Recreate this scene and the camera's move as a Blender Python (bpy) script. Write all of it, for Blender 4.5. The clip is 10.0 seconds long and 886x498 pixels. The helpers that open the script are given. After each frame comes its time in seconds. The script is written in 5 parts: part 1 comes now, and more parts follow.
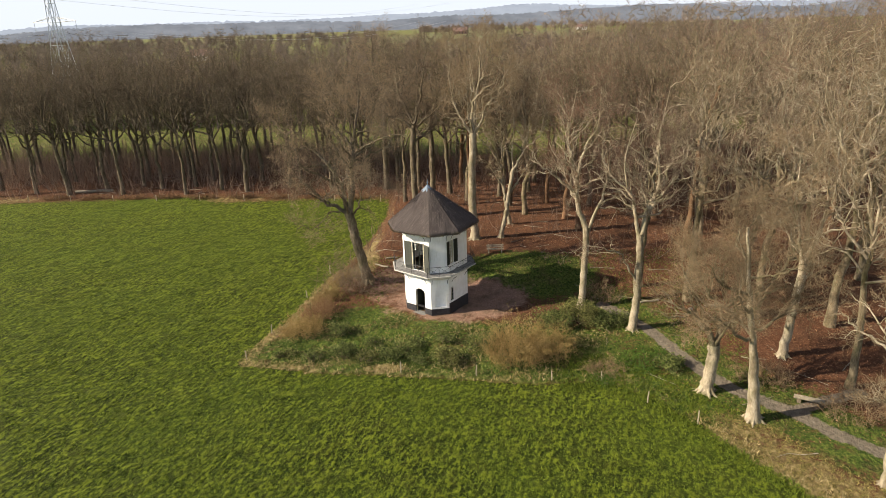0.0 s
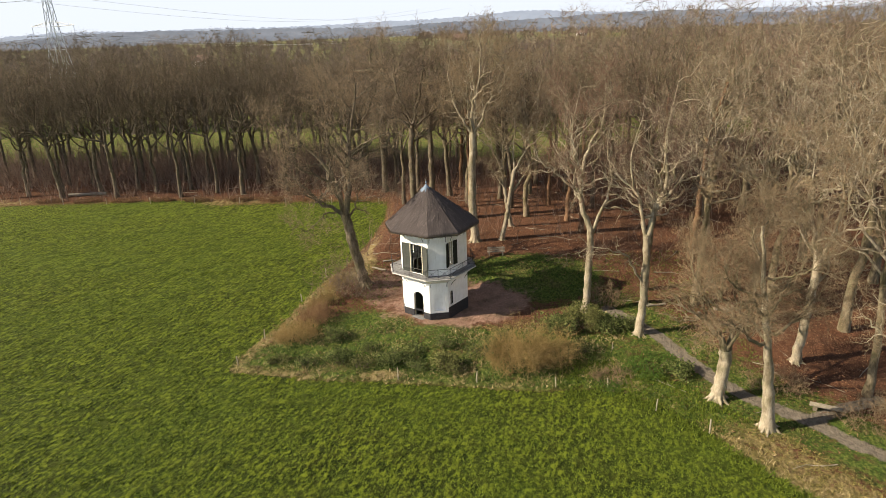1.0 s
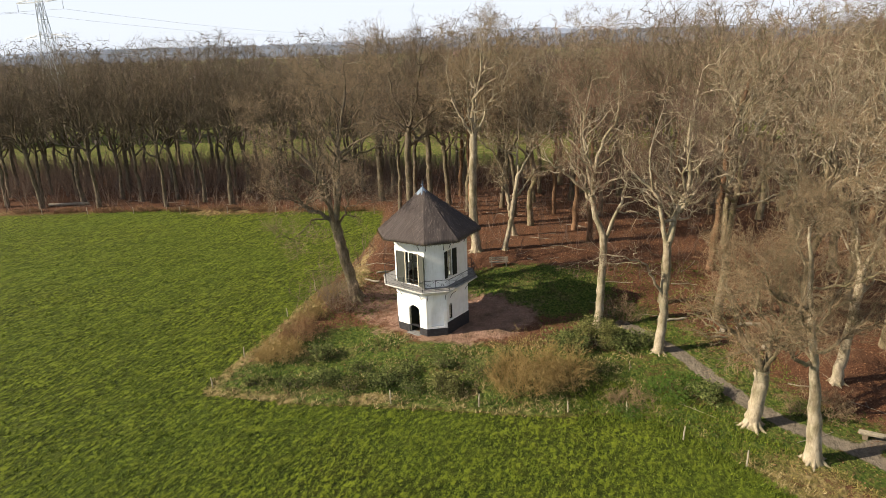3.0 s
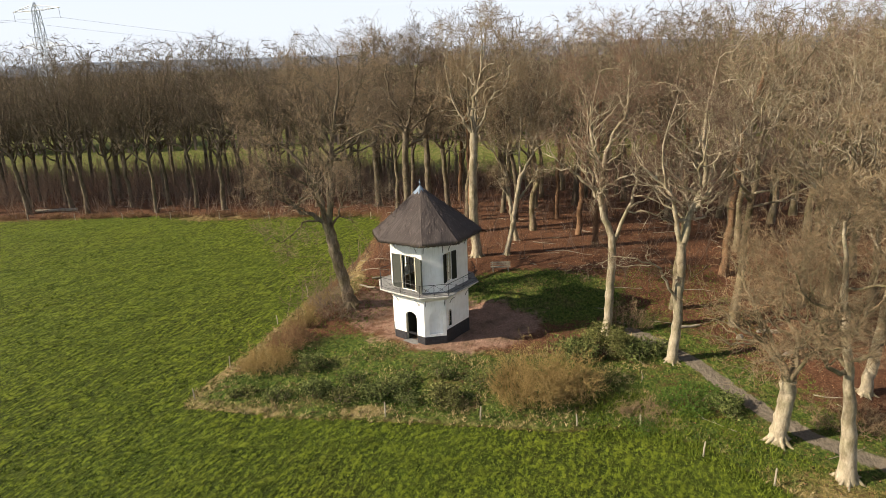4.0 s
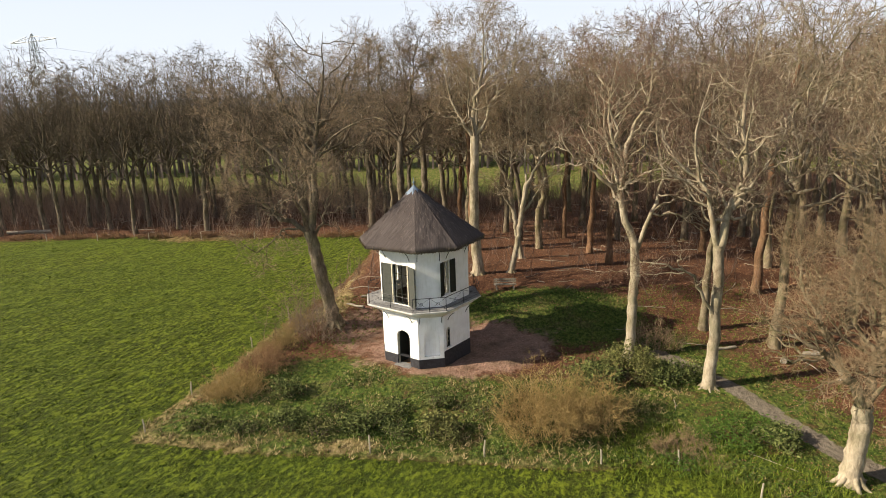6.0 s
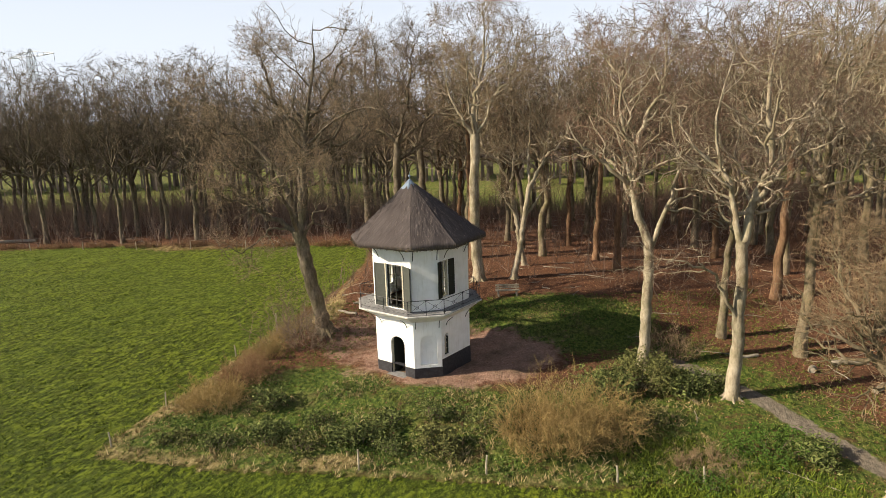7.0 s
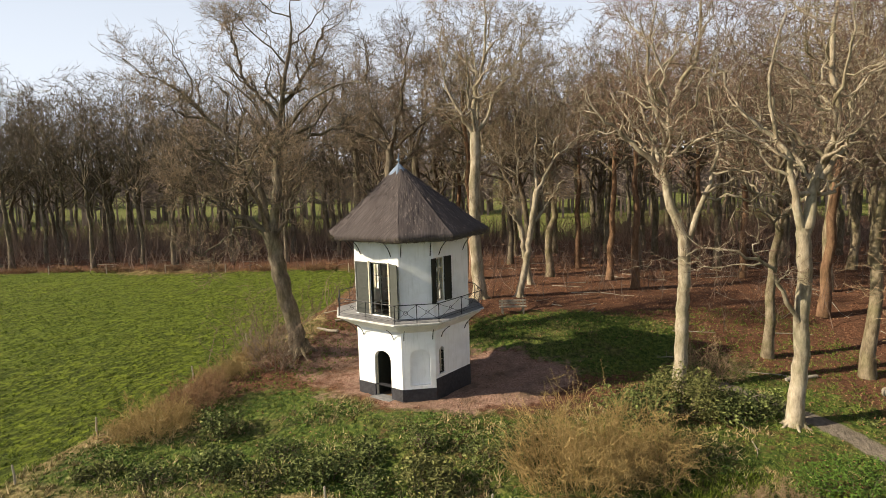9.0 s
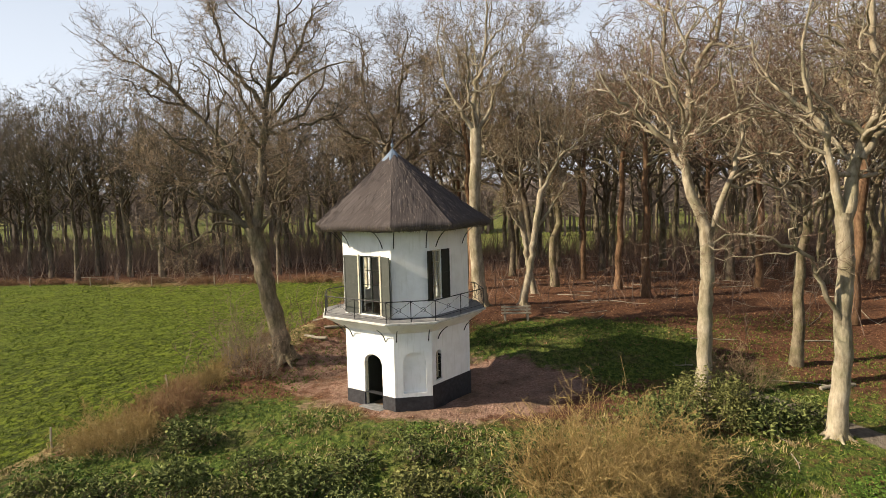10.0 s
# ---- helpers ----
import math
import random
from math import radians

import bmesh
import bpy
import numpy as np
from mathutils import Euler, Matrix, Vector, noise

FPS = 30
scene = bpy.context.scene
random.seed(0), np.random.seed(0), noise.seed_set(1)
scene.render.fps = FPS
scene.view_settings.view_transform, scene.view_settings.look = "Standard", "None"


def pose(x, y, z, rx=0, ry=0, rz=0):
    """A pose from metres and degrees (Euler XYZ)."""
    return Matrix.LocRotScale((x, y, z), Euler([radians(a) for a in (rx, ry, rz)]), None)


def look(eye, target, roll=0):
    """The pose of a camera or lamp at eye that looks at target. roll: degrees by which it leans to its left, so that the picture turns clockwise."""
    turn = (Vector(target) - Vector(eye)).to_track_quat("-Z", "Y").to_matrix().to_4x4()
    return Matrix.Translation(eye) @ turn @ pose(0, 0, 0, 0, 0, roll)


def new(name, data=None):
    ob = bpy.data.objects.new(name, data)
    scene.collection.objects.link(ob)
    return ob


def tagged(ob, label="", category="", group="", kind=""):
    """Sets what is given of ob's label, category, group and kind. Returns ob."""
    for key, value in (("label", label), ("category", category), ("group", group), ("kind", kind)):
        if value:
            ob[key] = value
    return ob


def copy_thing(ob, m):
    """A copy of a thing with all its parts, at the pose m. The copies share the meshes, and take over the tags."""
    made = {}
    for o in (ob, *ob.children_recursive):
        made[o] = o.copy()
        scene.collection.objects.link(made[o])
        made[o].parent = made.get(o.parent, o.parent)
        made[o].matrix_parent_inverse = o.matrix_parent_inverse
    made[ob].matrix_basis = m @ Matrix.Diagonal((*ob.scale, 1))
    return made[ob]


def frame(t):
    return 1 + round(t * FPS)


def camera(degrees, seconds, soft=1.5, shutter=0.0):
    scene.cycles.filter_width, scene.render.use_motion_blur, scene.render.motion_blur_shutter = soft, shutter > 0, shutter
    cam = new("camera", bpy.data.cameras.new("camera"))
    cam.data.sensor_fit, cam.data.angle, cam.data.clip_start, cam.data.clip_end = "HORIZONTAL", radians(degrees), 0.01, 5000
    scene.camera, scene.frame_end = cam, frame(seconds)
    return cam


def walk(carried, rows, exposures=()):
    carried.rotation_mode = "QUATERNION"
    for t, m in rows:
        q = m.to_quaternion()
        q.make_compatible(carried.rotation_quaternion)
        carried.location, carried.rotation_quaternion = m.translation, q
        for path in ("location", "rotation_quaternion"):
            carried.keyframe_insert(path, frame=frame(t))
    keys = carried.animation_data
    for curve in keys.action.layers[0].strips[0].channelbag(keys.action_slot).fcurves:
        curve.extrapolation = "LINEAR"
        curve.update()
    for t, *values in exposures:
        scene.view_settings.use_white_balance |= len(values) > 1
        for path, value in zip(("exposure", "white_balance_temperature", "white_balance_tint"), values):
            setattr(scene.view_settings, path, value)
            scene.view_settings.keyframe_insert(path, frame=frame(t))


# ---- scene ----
cam = camera(70.0, 10.0, soft=0.8)
METRES, EYE, TILT, LEAN, TURN = 30.0, 25.3, -20.0, 1.8, 0.0
ROWS = [
    (0.0, 0.0, 0.0, 0.0, 0.0, 0.0, -0.0),
    (0.5, 0.0012, 0.0311, -0.0061, 0.01, 0.2, 0.02),
    (1.0, 0.0035, 0.0657, -0.012, 0.03, 0.55, 0.03),
    (1.5, 0.0056, 0.1035, -0.0149, 0.04, 0.87, 0.06),
    (2.0, 0.007, 0.1439, -0.0159, 0.05, 1.21, 0.08),
    (2.5, 0.0079, 0.1875, -0.0211, 0.05, 1.6, 0.08),
    (4.0, 0.0101, 0.3325, -0.0472, -0.01, 3.03, 0.15),
    (4.5, 0.0117, 0.3833, -0.0586, -0.02, 3.85, 0.15),
    (5.0, 0.0131, 0.4351, -0.0707, -0.02, 4.68, 0.14),
    (5.5, 0.014, 0.4877, -0.0859, -0.04, 5.62, 0.11),
    (7.0, 0.019, 0.6489, -0.1306, -0.09, 8.33, 0.02),
    (7.5, 0.0214, 0.7038, -0.1456, -0.1, 9.31, -0.01),
    (8.0, 0.0231, 0.7584, -0.1593, -0.13, 10.41, -0.04),
    (8.5, 0.025, 0.8131, -0.1731, -0.17, 11.57, -0.13),
    (9.0, 0.0265, 0.8678, -0.1861, -0.21, 12.72, -0.16),
    (9.5, 0.0289, 0.9223, -0.1991, -0.23, 13.9, -0.22),
    (10.0, 0.0305, 0.9745, -0.2126, -0.26, 15.04, -0.28),
]
walk(cam, [(t, pose(0, 0, EYE, TILT, LEAN, TURN) @ pose(METRES * x, METRES * y, METRES * z, 90 + pitch, roll, yaw)) for t, x, y, z, yaw, pitch, roll in ROWS])


# ---- world and sun ----
SUN_AZ, SUN_EL = radians(190.5), radians(30.0)
world = bpy.data.worlds.new("sky")
scene.world = world
world.use_nodes = True
wn = world.node_tree.nodes
sky = wn.new("ShaderNodeTexSky")
sky.sky_type, sky.sun_disc = "NISHITA", False
sky.sun_elevation, sky.sun_rotation = SUN_EL, radians(259.5)
sky.air_density, sky.dust_density, sky.ozone_density = 1.0, 1.2, 1.0
scene.view_settings.exposure = 0.84
wn["Background"].inputs["Strength"].default_value = 0.051
# thin white haze that thickens towards the horizon
wl = world.node_tree.links
geo, sep = wn.new("ShaderNodeTexCoord"), wn.new("ShaderNodeSeparateXYZ")
wl.new(geo.outputs["Generated"], sep.inputs[0])
haze = wn.new("ShaderNodeMapRange")
haze.interpolation_type = "SMOOTHSTEP"
for key, value in (("From Min", -0.02), ("From Max", 0.75), ("To Min", 0.92), ("To Max", 0.1)):
    haze.inputs[key].default_value = value
wl.new(sep.outputs["Z"], haze.inputs["Value"])
veil = wn.new("ShaderNodeMix")
veil.data_type = "RGBA"
veil.inputs[7].default_value = (10.6, 11.3, 12.5, 1)
wl.new(haze.outputs["Result"], veil.inputs[0])
wl.new(sky.outputs[0], veil.inputs[6])
wl.new(veil.outputs[2], wn["Background"].inputs["Color"])
sun = new("sun", bpy.data.lights.new("sun", "SUN"))
sun.data.energy, sun.data.angle, sun.data.color = 5.0, radians(0.6), (1.0, 0.855, 0.65)
to_sun = Vector((math.cos(SUN_EL) * math.cos(SUN_AZ), math.cos(SUN_EL) * math.sin(SUN_AZ), math.sin(SUN_EL)))
sun.matrix_world = look(to_sun * 300, (0, 0, 0))


# ---- materials ----
class Mat:
    """A small helper round a node material."""
    def __init__(self, name, rough=0.85, metal=0.0, spec=0.3):
        self.m = bpy.data.materials.new(name)
        self.m.use_nodes = True
        self.t = self.m.node_tree
        self.b = self.t.nodes["Principled BSDF"]
        self.b.inputs["Roughness"].default_value = rough
        self.b.inputs["Metallic"].default_value = metal
        self.b.inputs["Specular IOR Level"].default_value = spec

    def node(self, kind, **ins):
        n = self.t.nodes.new(kind)
        for k, v in ins.items():
            n.inputs[k.replace("_", " ")].default_value = v
        return n

    def link(self, a, b):
        self.t.links.new(a, b)

    def coords(self, kind="Object", scale=(1, 1, 1)):
        c = self.t.nodes.new("ShaderNodeTexCoord")
        m = self.t.nodes.new("ShaderNodeMapping")
        m.inputs["Scale"].default_value = scale
        self.link(c.outputs[kind], m.inputs["Vector"])
        return m.outputs[0]

    def noise(self, vec, scale, detail=4.0, rough=0.55):
        n = self.node("ShaderNodeTexNoise", Scale=scale, Detail=detail, Roughness=rough)
        self.link(vec, n.inputs["Vector"])
        return n.outputs["Fac"]

    def ramp(self, fac, stops):
        r = self.t.nodes.new("ShaderNodeValToRGB")
        while len(r.color_ramp.elements) < len(stops):
            r.color_ramp.elements.new(0.5)
        for e, (p, c) in zip(r.color_ramp.elements, stops):
            e.position, e.color = p, (*c, 1)
        self.link(fac, r.inputs[0])
        return r.outputs[0]

    def mix(self, fac, a, b, mode="MIX"):
        n = self.t.nodes.new("ShaderNodeMix")
        n.data_type, n.blend_type = "RGBA", mode
        for sock, v in ((n.inputs[0], fac), (n.inputs[6], a), (n.inputs[7], b)):
            if isinstance(v, (int, float)):
                sock.default_value = v
            elif isinstance(v, tuple):
                sock.default_value = (*v, 1)
            else:
                self.link(v, sock)
        return n.outputs[2]

    def maths(self, op, a, b=0.0):
        n = self.t.nodes.new("ShaderNodeMath")
        n.operation = op
        for sock, v in ((n.inputs[0], a), (n.inputs[1], b)):
            if isinstance(v, (int, float)):
                sock.default_value = v
            else:
                self.link(v, sock)
        return n.outputs[0]

    def attr(self, name):
        n = self.t.nodes.new("ShaderNodeAttribute")
        n.attribute_name = name
        return n

    def random(self, stops):
        n = self.t.nodes.new("ShaderNodeObjectInfo")
        return self.ramp(n.outputs["Random"], stops)

    def island(self, stops):
        n = self.t.nodes.new("ShaderNodeNewGeometry")
        return self.ramp(n.outputs["Random Per Island"], stops)

    def bump(self, fac, strength=0.4, distance=0.02):
        n = self.node("ShaderNodeBump", Strength=strength, Distance=distance)
        self.link(fac, n.inputs["Height"])
        self.link(n.outputs[0], self.b.inputs["Normal"])

    def color(self, c):
        if isinstance(c, tuple):
            self.b.inputs["Base Color"].default_value = (*c, 1)
        else:
            self.link(c, self.b.inputs["Base Color"])
        return self


def bark(name, dark, mid, light, green=0.0):
    m = Mat(name, 0.9)
    v = m.coords("Object", (1, 1, 0.4))
    c = m.ramp(m.noise(v, 5.0, 6, 0.7), [(0.3, dark), (0.5, mid), (0.72, light)])
    if green:
        patch = m.ramp(m.noise(m.coords(), 0.9, 3), [(0.45, (0, 0, 0)), (0.62, (green, green, green))])
        c = m.mix(patch, c, (0.10, 0.11, 0.03))
    c = m.mix(0.35, c, m.random([(0.0, (0.75, 0.75, 0.75)), (1.0, (1.2, 1.15, 1.1))]), "MULTIPLY")
    stain = m.ramp(m.noise(m.coords("Object", (1, 1, 0.35)), 2.1, 5, 0.65), [(0.44, (1, 1, 1)), (0.62, (0.52, 0.48, 0.42))])
    c = m.mix(0.85, c, stain, "MULTIPLY")
    m.color(c)
    m.bump(m.maths("ADD", m.noise(v, 12.0, 4, 0.6), m.noise(m.coords("Object", (1, 1, 0.15)), 16.0, 3, 0.6)), 0.6, 0.035)
    return m.m


def twigs(name, a, b):
    m = Mat(name, 0.85)
    m.color(m.mix(0.6, m.island([(0.0, a), (1.0, b)]), m.random([(0.0, (0.55, 0.53, 0.52)), (0.5, (0.95, 0.88, 0.85)), (1.0, (1.35, 1.27, 1.12))]), "MULTIPLY"))
    return m.m


BARK_PALE = bark("bark_pale_beech", (0.23, 0.195, 0.138), (0.36, 0.312, 0.23), (0.50, 0.44, 0.335), 0.35)
BARK_OAK = bark("bark_oak", (0.066, 0.054, 0.040), (0.145, 0.119, 0.086), (0.26, 0.212, 0.152), 0.25)
BARK_TAN = bark("bark_olive_tan", (0.10, 0.082, 0.052), (0.20, 0.165, 0.11), (0.33, 0.28, 0.19), 0.4)
BARK_RED = bark("bark_russet", (0.09, 0.05, 0.03), (0.18, 0.105, 0.06), (0.27, 0.17, 0.10), 0.1)
TWIG_OAK = twigs("twig_oak", (0.145, 0.11, 0.078), (0.295, 0.226, 0.157))
TWIG_BEECH = twigs("twig_beech", (0.105, 0.066, 0.048), (0.225, 0.146, 0.104))
TWIG_DARK = twigs("twig_brush", (0.105, 0.077, 0.063), (0.24, 0.178, 0.138))
TWIG_PALE = twigs("twig_pale", (0.155, 0.112, 0.066), (0.285, 0.214, 0.130))
TWIG_TAN = twigs("twig_tan_shrub", (0.165, 0.118, 0.045), (0.38, 0.28, 0.115))
TWIG_RUSSET = twigs("twig_russet_shrub", (0.13, 0.078, 0.042), (0.27, 0.17, 0.09))


def ground_material():
    m = Mat("ground_cover", 0.95, spec=0.15)
    v = m.coords("Object")
    z1, z2 = m.attr("zone"), m.attr("zone_more")
    s1, s2 = m.node("ShaderNodeSeparateColor"), m.node("ShaderNodeSeparateColor")
    m.link(z1.outputs["Color"], s1.inputs[0])
    m.link(z2.outputs["Color"], s2.inputs[0])
    wood, path, red = s1.outputs[0], s1.outputs[1], s1.outputs[2]
    dry, lawn, hazed_farm = s2.outputs[0], s2.outputs[1], s2.outputs[2]
    big, mid, fine = m.noise(v, 0.09, 3), m.noise(v, 0.9, 4), m.noise(m.coords("Object", (1.0, 0.7, 1.0)), 4.4, 6, 0.72)
    rows = m.node("ShaderNodeTexWave", Scale=0.55, Distortion=6.0, Detail=3.0)
    rows.inputs["Detail Scale"].default_value = 2.0
    mp = m.node("ShaderNodeMapping")
    mp.inputs["Rotation"].default_value = (0, 0, radians(62))
    m.link(v, mp.inputs["Vector"])
    m.link(mp.outputs[0], rows.inputs["Vector"])
    turn = m.node("ShaderNodeMapping")
    turn.inputs["Rotation"].default_value = (0, 0, radians(-70))
    m.link(v, turn.inputs["Vector"])
    lay = m.node("ShaderNodeMapping")
    lay.inputs["Scale"].default_value = (0.3, 1.0, 1.0)
    m.link(turn.outputs[0], lay.inputs["Vector"])
    swathe = m.noise(lay.outputs[0], 3.2, 5, 0.66)
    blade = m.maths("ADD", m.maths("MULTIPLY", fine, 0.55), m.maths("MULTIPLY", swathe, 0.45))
    # the near-black stop puts shade between grass tufts into the colour
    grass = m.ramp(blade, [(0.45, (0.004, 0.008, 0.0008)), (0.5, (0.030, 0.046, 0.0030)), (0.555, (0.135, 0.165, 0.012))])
    grass = m.mix(m.ramp(mid, [(0.42, (0, 0, 0)), (0.8, (0.4, 0.4, 0.4))]), grass, (0.085, 0.085, 0.011))
    grass = m.mix(m.ramp(big, [(0.35, (0, 0, 0)), (0.7, (0.5, 0.5, 0.5))]), grass, (0.040, 0.066, 0.006))
    grass = m.mix(0.45, grass, m.ramp(rows.outputs["Fac"], [(0.2, (0.55, 0.6, 0.5)), (0.8, (1.15, 1.15, 1.1))]), "MULTIPLY")
    straw = m.ramp(fine, [(0.3, (0.10, 0.085, 0.03)), (0.5, (0.22, 0.17, 0.075)), (0.7, (0.42, 0.34, 0.18))])
    litter = m.ramp(m.noise(v, 7.0, 8, 0.75), [(0.28, (0.030, 0.014, 0.008)), (0.48, (0.10, 0.045, 0.024)), (0.62, (0.19, 0.095, 0.055)), (0.78, (0.33, 0.21, 0.13))])
    litter = m.mix(m.ramp(mid, [(0.42, (0, 0, 0)), (0.7, (0.6, 0.6, 0.6))]), litter, (0.075, 0.042, 0.026))
    moss = m.ramp(fine, [(0.38, (0.022, 0.042, 0.007)), (0.5, (0.062, 0.096, 0.016)), (0.62, (0.14, 0.165, 0.035))])
    moss = m.mix(m.ramp(m.noise(v, 0.45, 4, 0.6), [(0.5, (0, 0, 0)), (0.68, (0.6, 0.6, 0.6))]), moss, m.ramp(fine, [(0.38, (0.04, 0.028, 0.012)), (0.62, (0.16, 0.115, 0.06))]))
    gravel = m.ramp(m.noise(v, 9.0, 6, 0.7), [(0.3, (0.15, 0.085, 0.062)), (0.55, (0.31, 0.195, 0.148)), (0.75, (0.44, 0.31, 0.25))])
    gravel = m.mix(m.ramp(m.noise(v, 0.6, 5, 0.65), [(0.42, (0, 0, 0)), (0.66, (0.7, 0.7, 0.7))]), gravel, m.ramp(fine, [(0.38, (0.05, 0.036, 0.02)), (0.62, (0.17, 0.12, 0.075))]))
    sand = m.ramp(fine, [(0.3, (0.11, 0.092, 0.072)), (0.6, (0.20, 0.17, 0.135)), (0.8, (0.28, 0.245, 0.20))])

    def edge(a, wide=0.35):
        k = m.maths("ADD", a, m.maths("MULTIPLY", m.maths("SUBTRACT", m.noise(v, 1.7, 5, 0.65), 0.5), 1.5))
        return m.ramp(k, [(0.5 - wide / 2, (0, 0, 0)), (0.5 + wide / 2, (1, 1, 1))])

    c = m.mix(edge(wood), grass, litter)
    # far field green with the distance haze mixed into the colour
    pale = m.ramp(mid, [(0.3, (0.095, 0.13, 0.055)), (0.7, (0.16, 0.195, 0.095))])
    c = m.mix(hazed_farm, c, pale)
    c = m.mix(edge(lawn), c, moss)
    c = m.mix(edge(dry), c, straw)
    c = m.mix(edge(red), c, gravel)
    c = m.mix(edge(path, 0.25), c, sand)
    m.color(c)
    # the nap of the grass catches low light
    m.link(m.maths("MULTIPLY", m.maths("MAXIMUM", m.maths("SUBTRACT", m.maths("SUBTRACT", m.maths("SUBTRACT", 1.0, wood), hazed_farm), lawn), 0.0), 0.26), m.b.inputs["Sheen Weight"])
    m.b.inputs["Sheen Roughness"].default_value = 0.38
    m.b.inputs["Sheen Tint"].default_value = (0.56, 0.68, 0.10, 1)
    m.bump(m.maths("ADD", m.maths("MULTIPLY", mid, 1.4), m.maths("ADD", m.maths("MULTIPLY", fine, 0.6), m.maths("MULTIPLY", swathe, 0.7))), 1.0, 0.17)
    return m.m


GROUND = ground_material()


def blades(name, a, b):
    m = Mat(name, 0.8, spec=0.2)
    m.color(m.island([(0.0, a), (1.0, b)]))
    return m.m


GRASS = blades("grass_blade", (0.035, 0.062, 0.005), (0.17, 0.215, 0.022))
BANK_GRASS = blades("bank_grass_blade", (0.035, 0.058, 0.007), (0.17, 0.20, 0.04))
STRAW = blades("dry_grass_blade", (0.16, 0.12, 0.045), (0.48, 0.39, 0.21))
VERGE = blades("verge_blade", (0.075, 0.070, 0.018), (0.29, 0.235, 0.085))
LEAF_DARK = blades("evergreen_leaf", (0.032, 0.048, 0.012), (0.20, 0.225, 0.072))
LEAF_OLIVE = blades("olive_leaf", (0.045, 0.05, 0.012), (0.21, 0.21, 0.072))
LEAF_GREEN = blades("fresh_leaf", (0.03, 0.065, 0.008), (0.10, 0.17, 0.025))
LITTER_LEAF = blades("fallen_leaf", (0.07, 0.03, 0.015), (0.34, 0.20, 0.11))


def plain(name, base, vary=0.25, rough=0.7, metal=0.0, scale=6.0, bump=0.15):
    m = Mat(name, rough, metal)
    n = m.noise(m.coords(), scale, 5, 0.6)
    lo, hi = tuple(x * (1 - vary) for x in base), tuple(min(1, x * (1 + vary)) for x in base)
    m.color(m.ramp(n, [(0.3, lo), (0.7, hi)]))
    m.bump(m.noise(m.coords(), scale * 5, 3), bump, 0.01)
    return m.m


def white_paint():
    m = Mat("white_limewash", 0.75)
    v = m.coords()
    n = m.noise(v, 1.1, 5, 0.6)
    c = m.ramp(n, [(0.3, (0.74, 0.735, 0.71)), (0.55, (0.85, 0.85, 0.84))])
    streak = m.ramp(m.noise(m.coords("Object", (5, 5, 0.5)), 1.6, 4), [(0.56, (0, 0, 0)), (0.8, (0.45, 0.45, 0.45))])
    c = m.mix(streak, c, (0.50, 0.49, 0.43))
    m.color(c)
    m.bump(m.noise(v, 22, 4), 0.25, 0.012)
    return m.m


WHITE = white_paint()
TAR = plain("black_tar_plinth", (0.035, 0.035, 0.04), 0.4, 0.6)
SHUTTER = plain("grey_green_paint", (0.062, 0.066, 0.058), 0.15, 0.55)
DARKPAINT = plain("dark_green_paint", (0.018, 0.022, 0.018), 0.2, 0.45)
CREAM = plain("cream_paint", (0.52, 0.48, 0.37), 0.12, 0.5)
IRON = plain("black_iron", (0.03, 0.03, 0.033), 0.3, 0.5, 0.6)
LEAD = plain("lead_sheet", (0.17, 0.22, 0.29), 0.25, 0.6, 0.3)
EDGE = plain("weathered_slab_edge", (0.50, 0.49, 0.46), 0.3, 0.8, 0.0, 3.0)
DECK = plain("weathered_zinc_deck", (0.20, 0.20, 0.20), 0.3, 0.7)
OLDWOOD = plain("weathered_wood", (0.26, 0.23, 0.18), 0.35, 0.85)
POSTWOOD = plain("post_wood", (0.33, 0.29, 0.22), 0.3, 0.85)
FLOORWOOD = plain("interior_boards", (0.16, 0.11, 0.07), 0.3, 0.7)
STEEL = plain("galvanised_steel", (0.60, 0.62, 0.64), 0.1, 0.5, 0.4)
TILE_RED = plain("red_roof_tile", (0.27, 0.17, 0.15), 0.2, 0.8)


def glass():
    m = Mat("window_glass", 0.03, spec=0.5)
    m.color((0.9, 0.95, 0.95))
    m.b.inputs["Transmission Weight"].default_value = 1.0
    m.b.inputs["IOR"].default_value = 1.1
    return m.m


GLASS = glass()


def thatch():
    m = Mat("reed_thatch", 0.95, spec=0.1)
    v = m.coords("UV", (34, 1.7, 1))
    fine = m.noise(v, 2.2, 6, 0.75)
    patch = m.noise(m.coords("Object"), 1.0, 4, 0.6)
    c = m.ramp(fine, [(0.28, (0.040, 0.032, 0.029)), (0.5, (0.080, 0.068, 0.066)), (0.66, (0.132, 0.114, 0.110)), (0.82, (0.25, 0.23, 0.215))])
    c = m.mix(m.ramp(patch, [(0.4, (0, 0, 0)), (0.7, (0.6, 0.6, 0.6))]), c, (0.066, 0.054, 0.052))
    m.color(c)
    m.bump(fine, 0.6, 0.05)
    return m.m


THATCH = thatch()
REED = blades("reed_ends", (0.06, 0.048, 0.036), (0.22, 0.18, 0.115))


# twig brown greyed, with some distance haze put into the colour
FAR_TREE = twigs("far_trees", (0.12, 0.10, 0.088), (0.23, 0.19, 0.165))


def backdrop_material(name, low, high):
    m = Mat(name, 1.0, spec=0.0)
    # distance haze is put into this colour, and the surface glows with it
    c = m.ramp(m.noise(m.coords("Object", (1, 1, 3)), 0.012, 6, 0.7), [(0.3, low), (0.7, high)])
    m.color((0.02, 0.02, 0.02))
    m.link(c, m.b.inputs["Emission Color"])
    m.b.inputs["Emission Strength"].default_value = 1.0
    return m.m


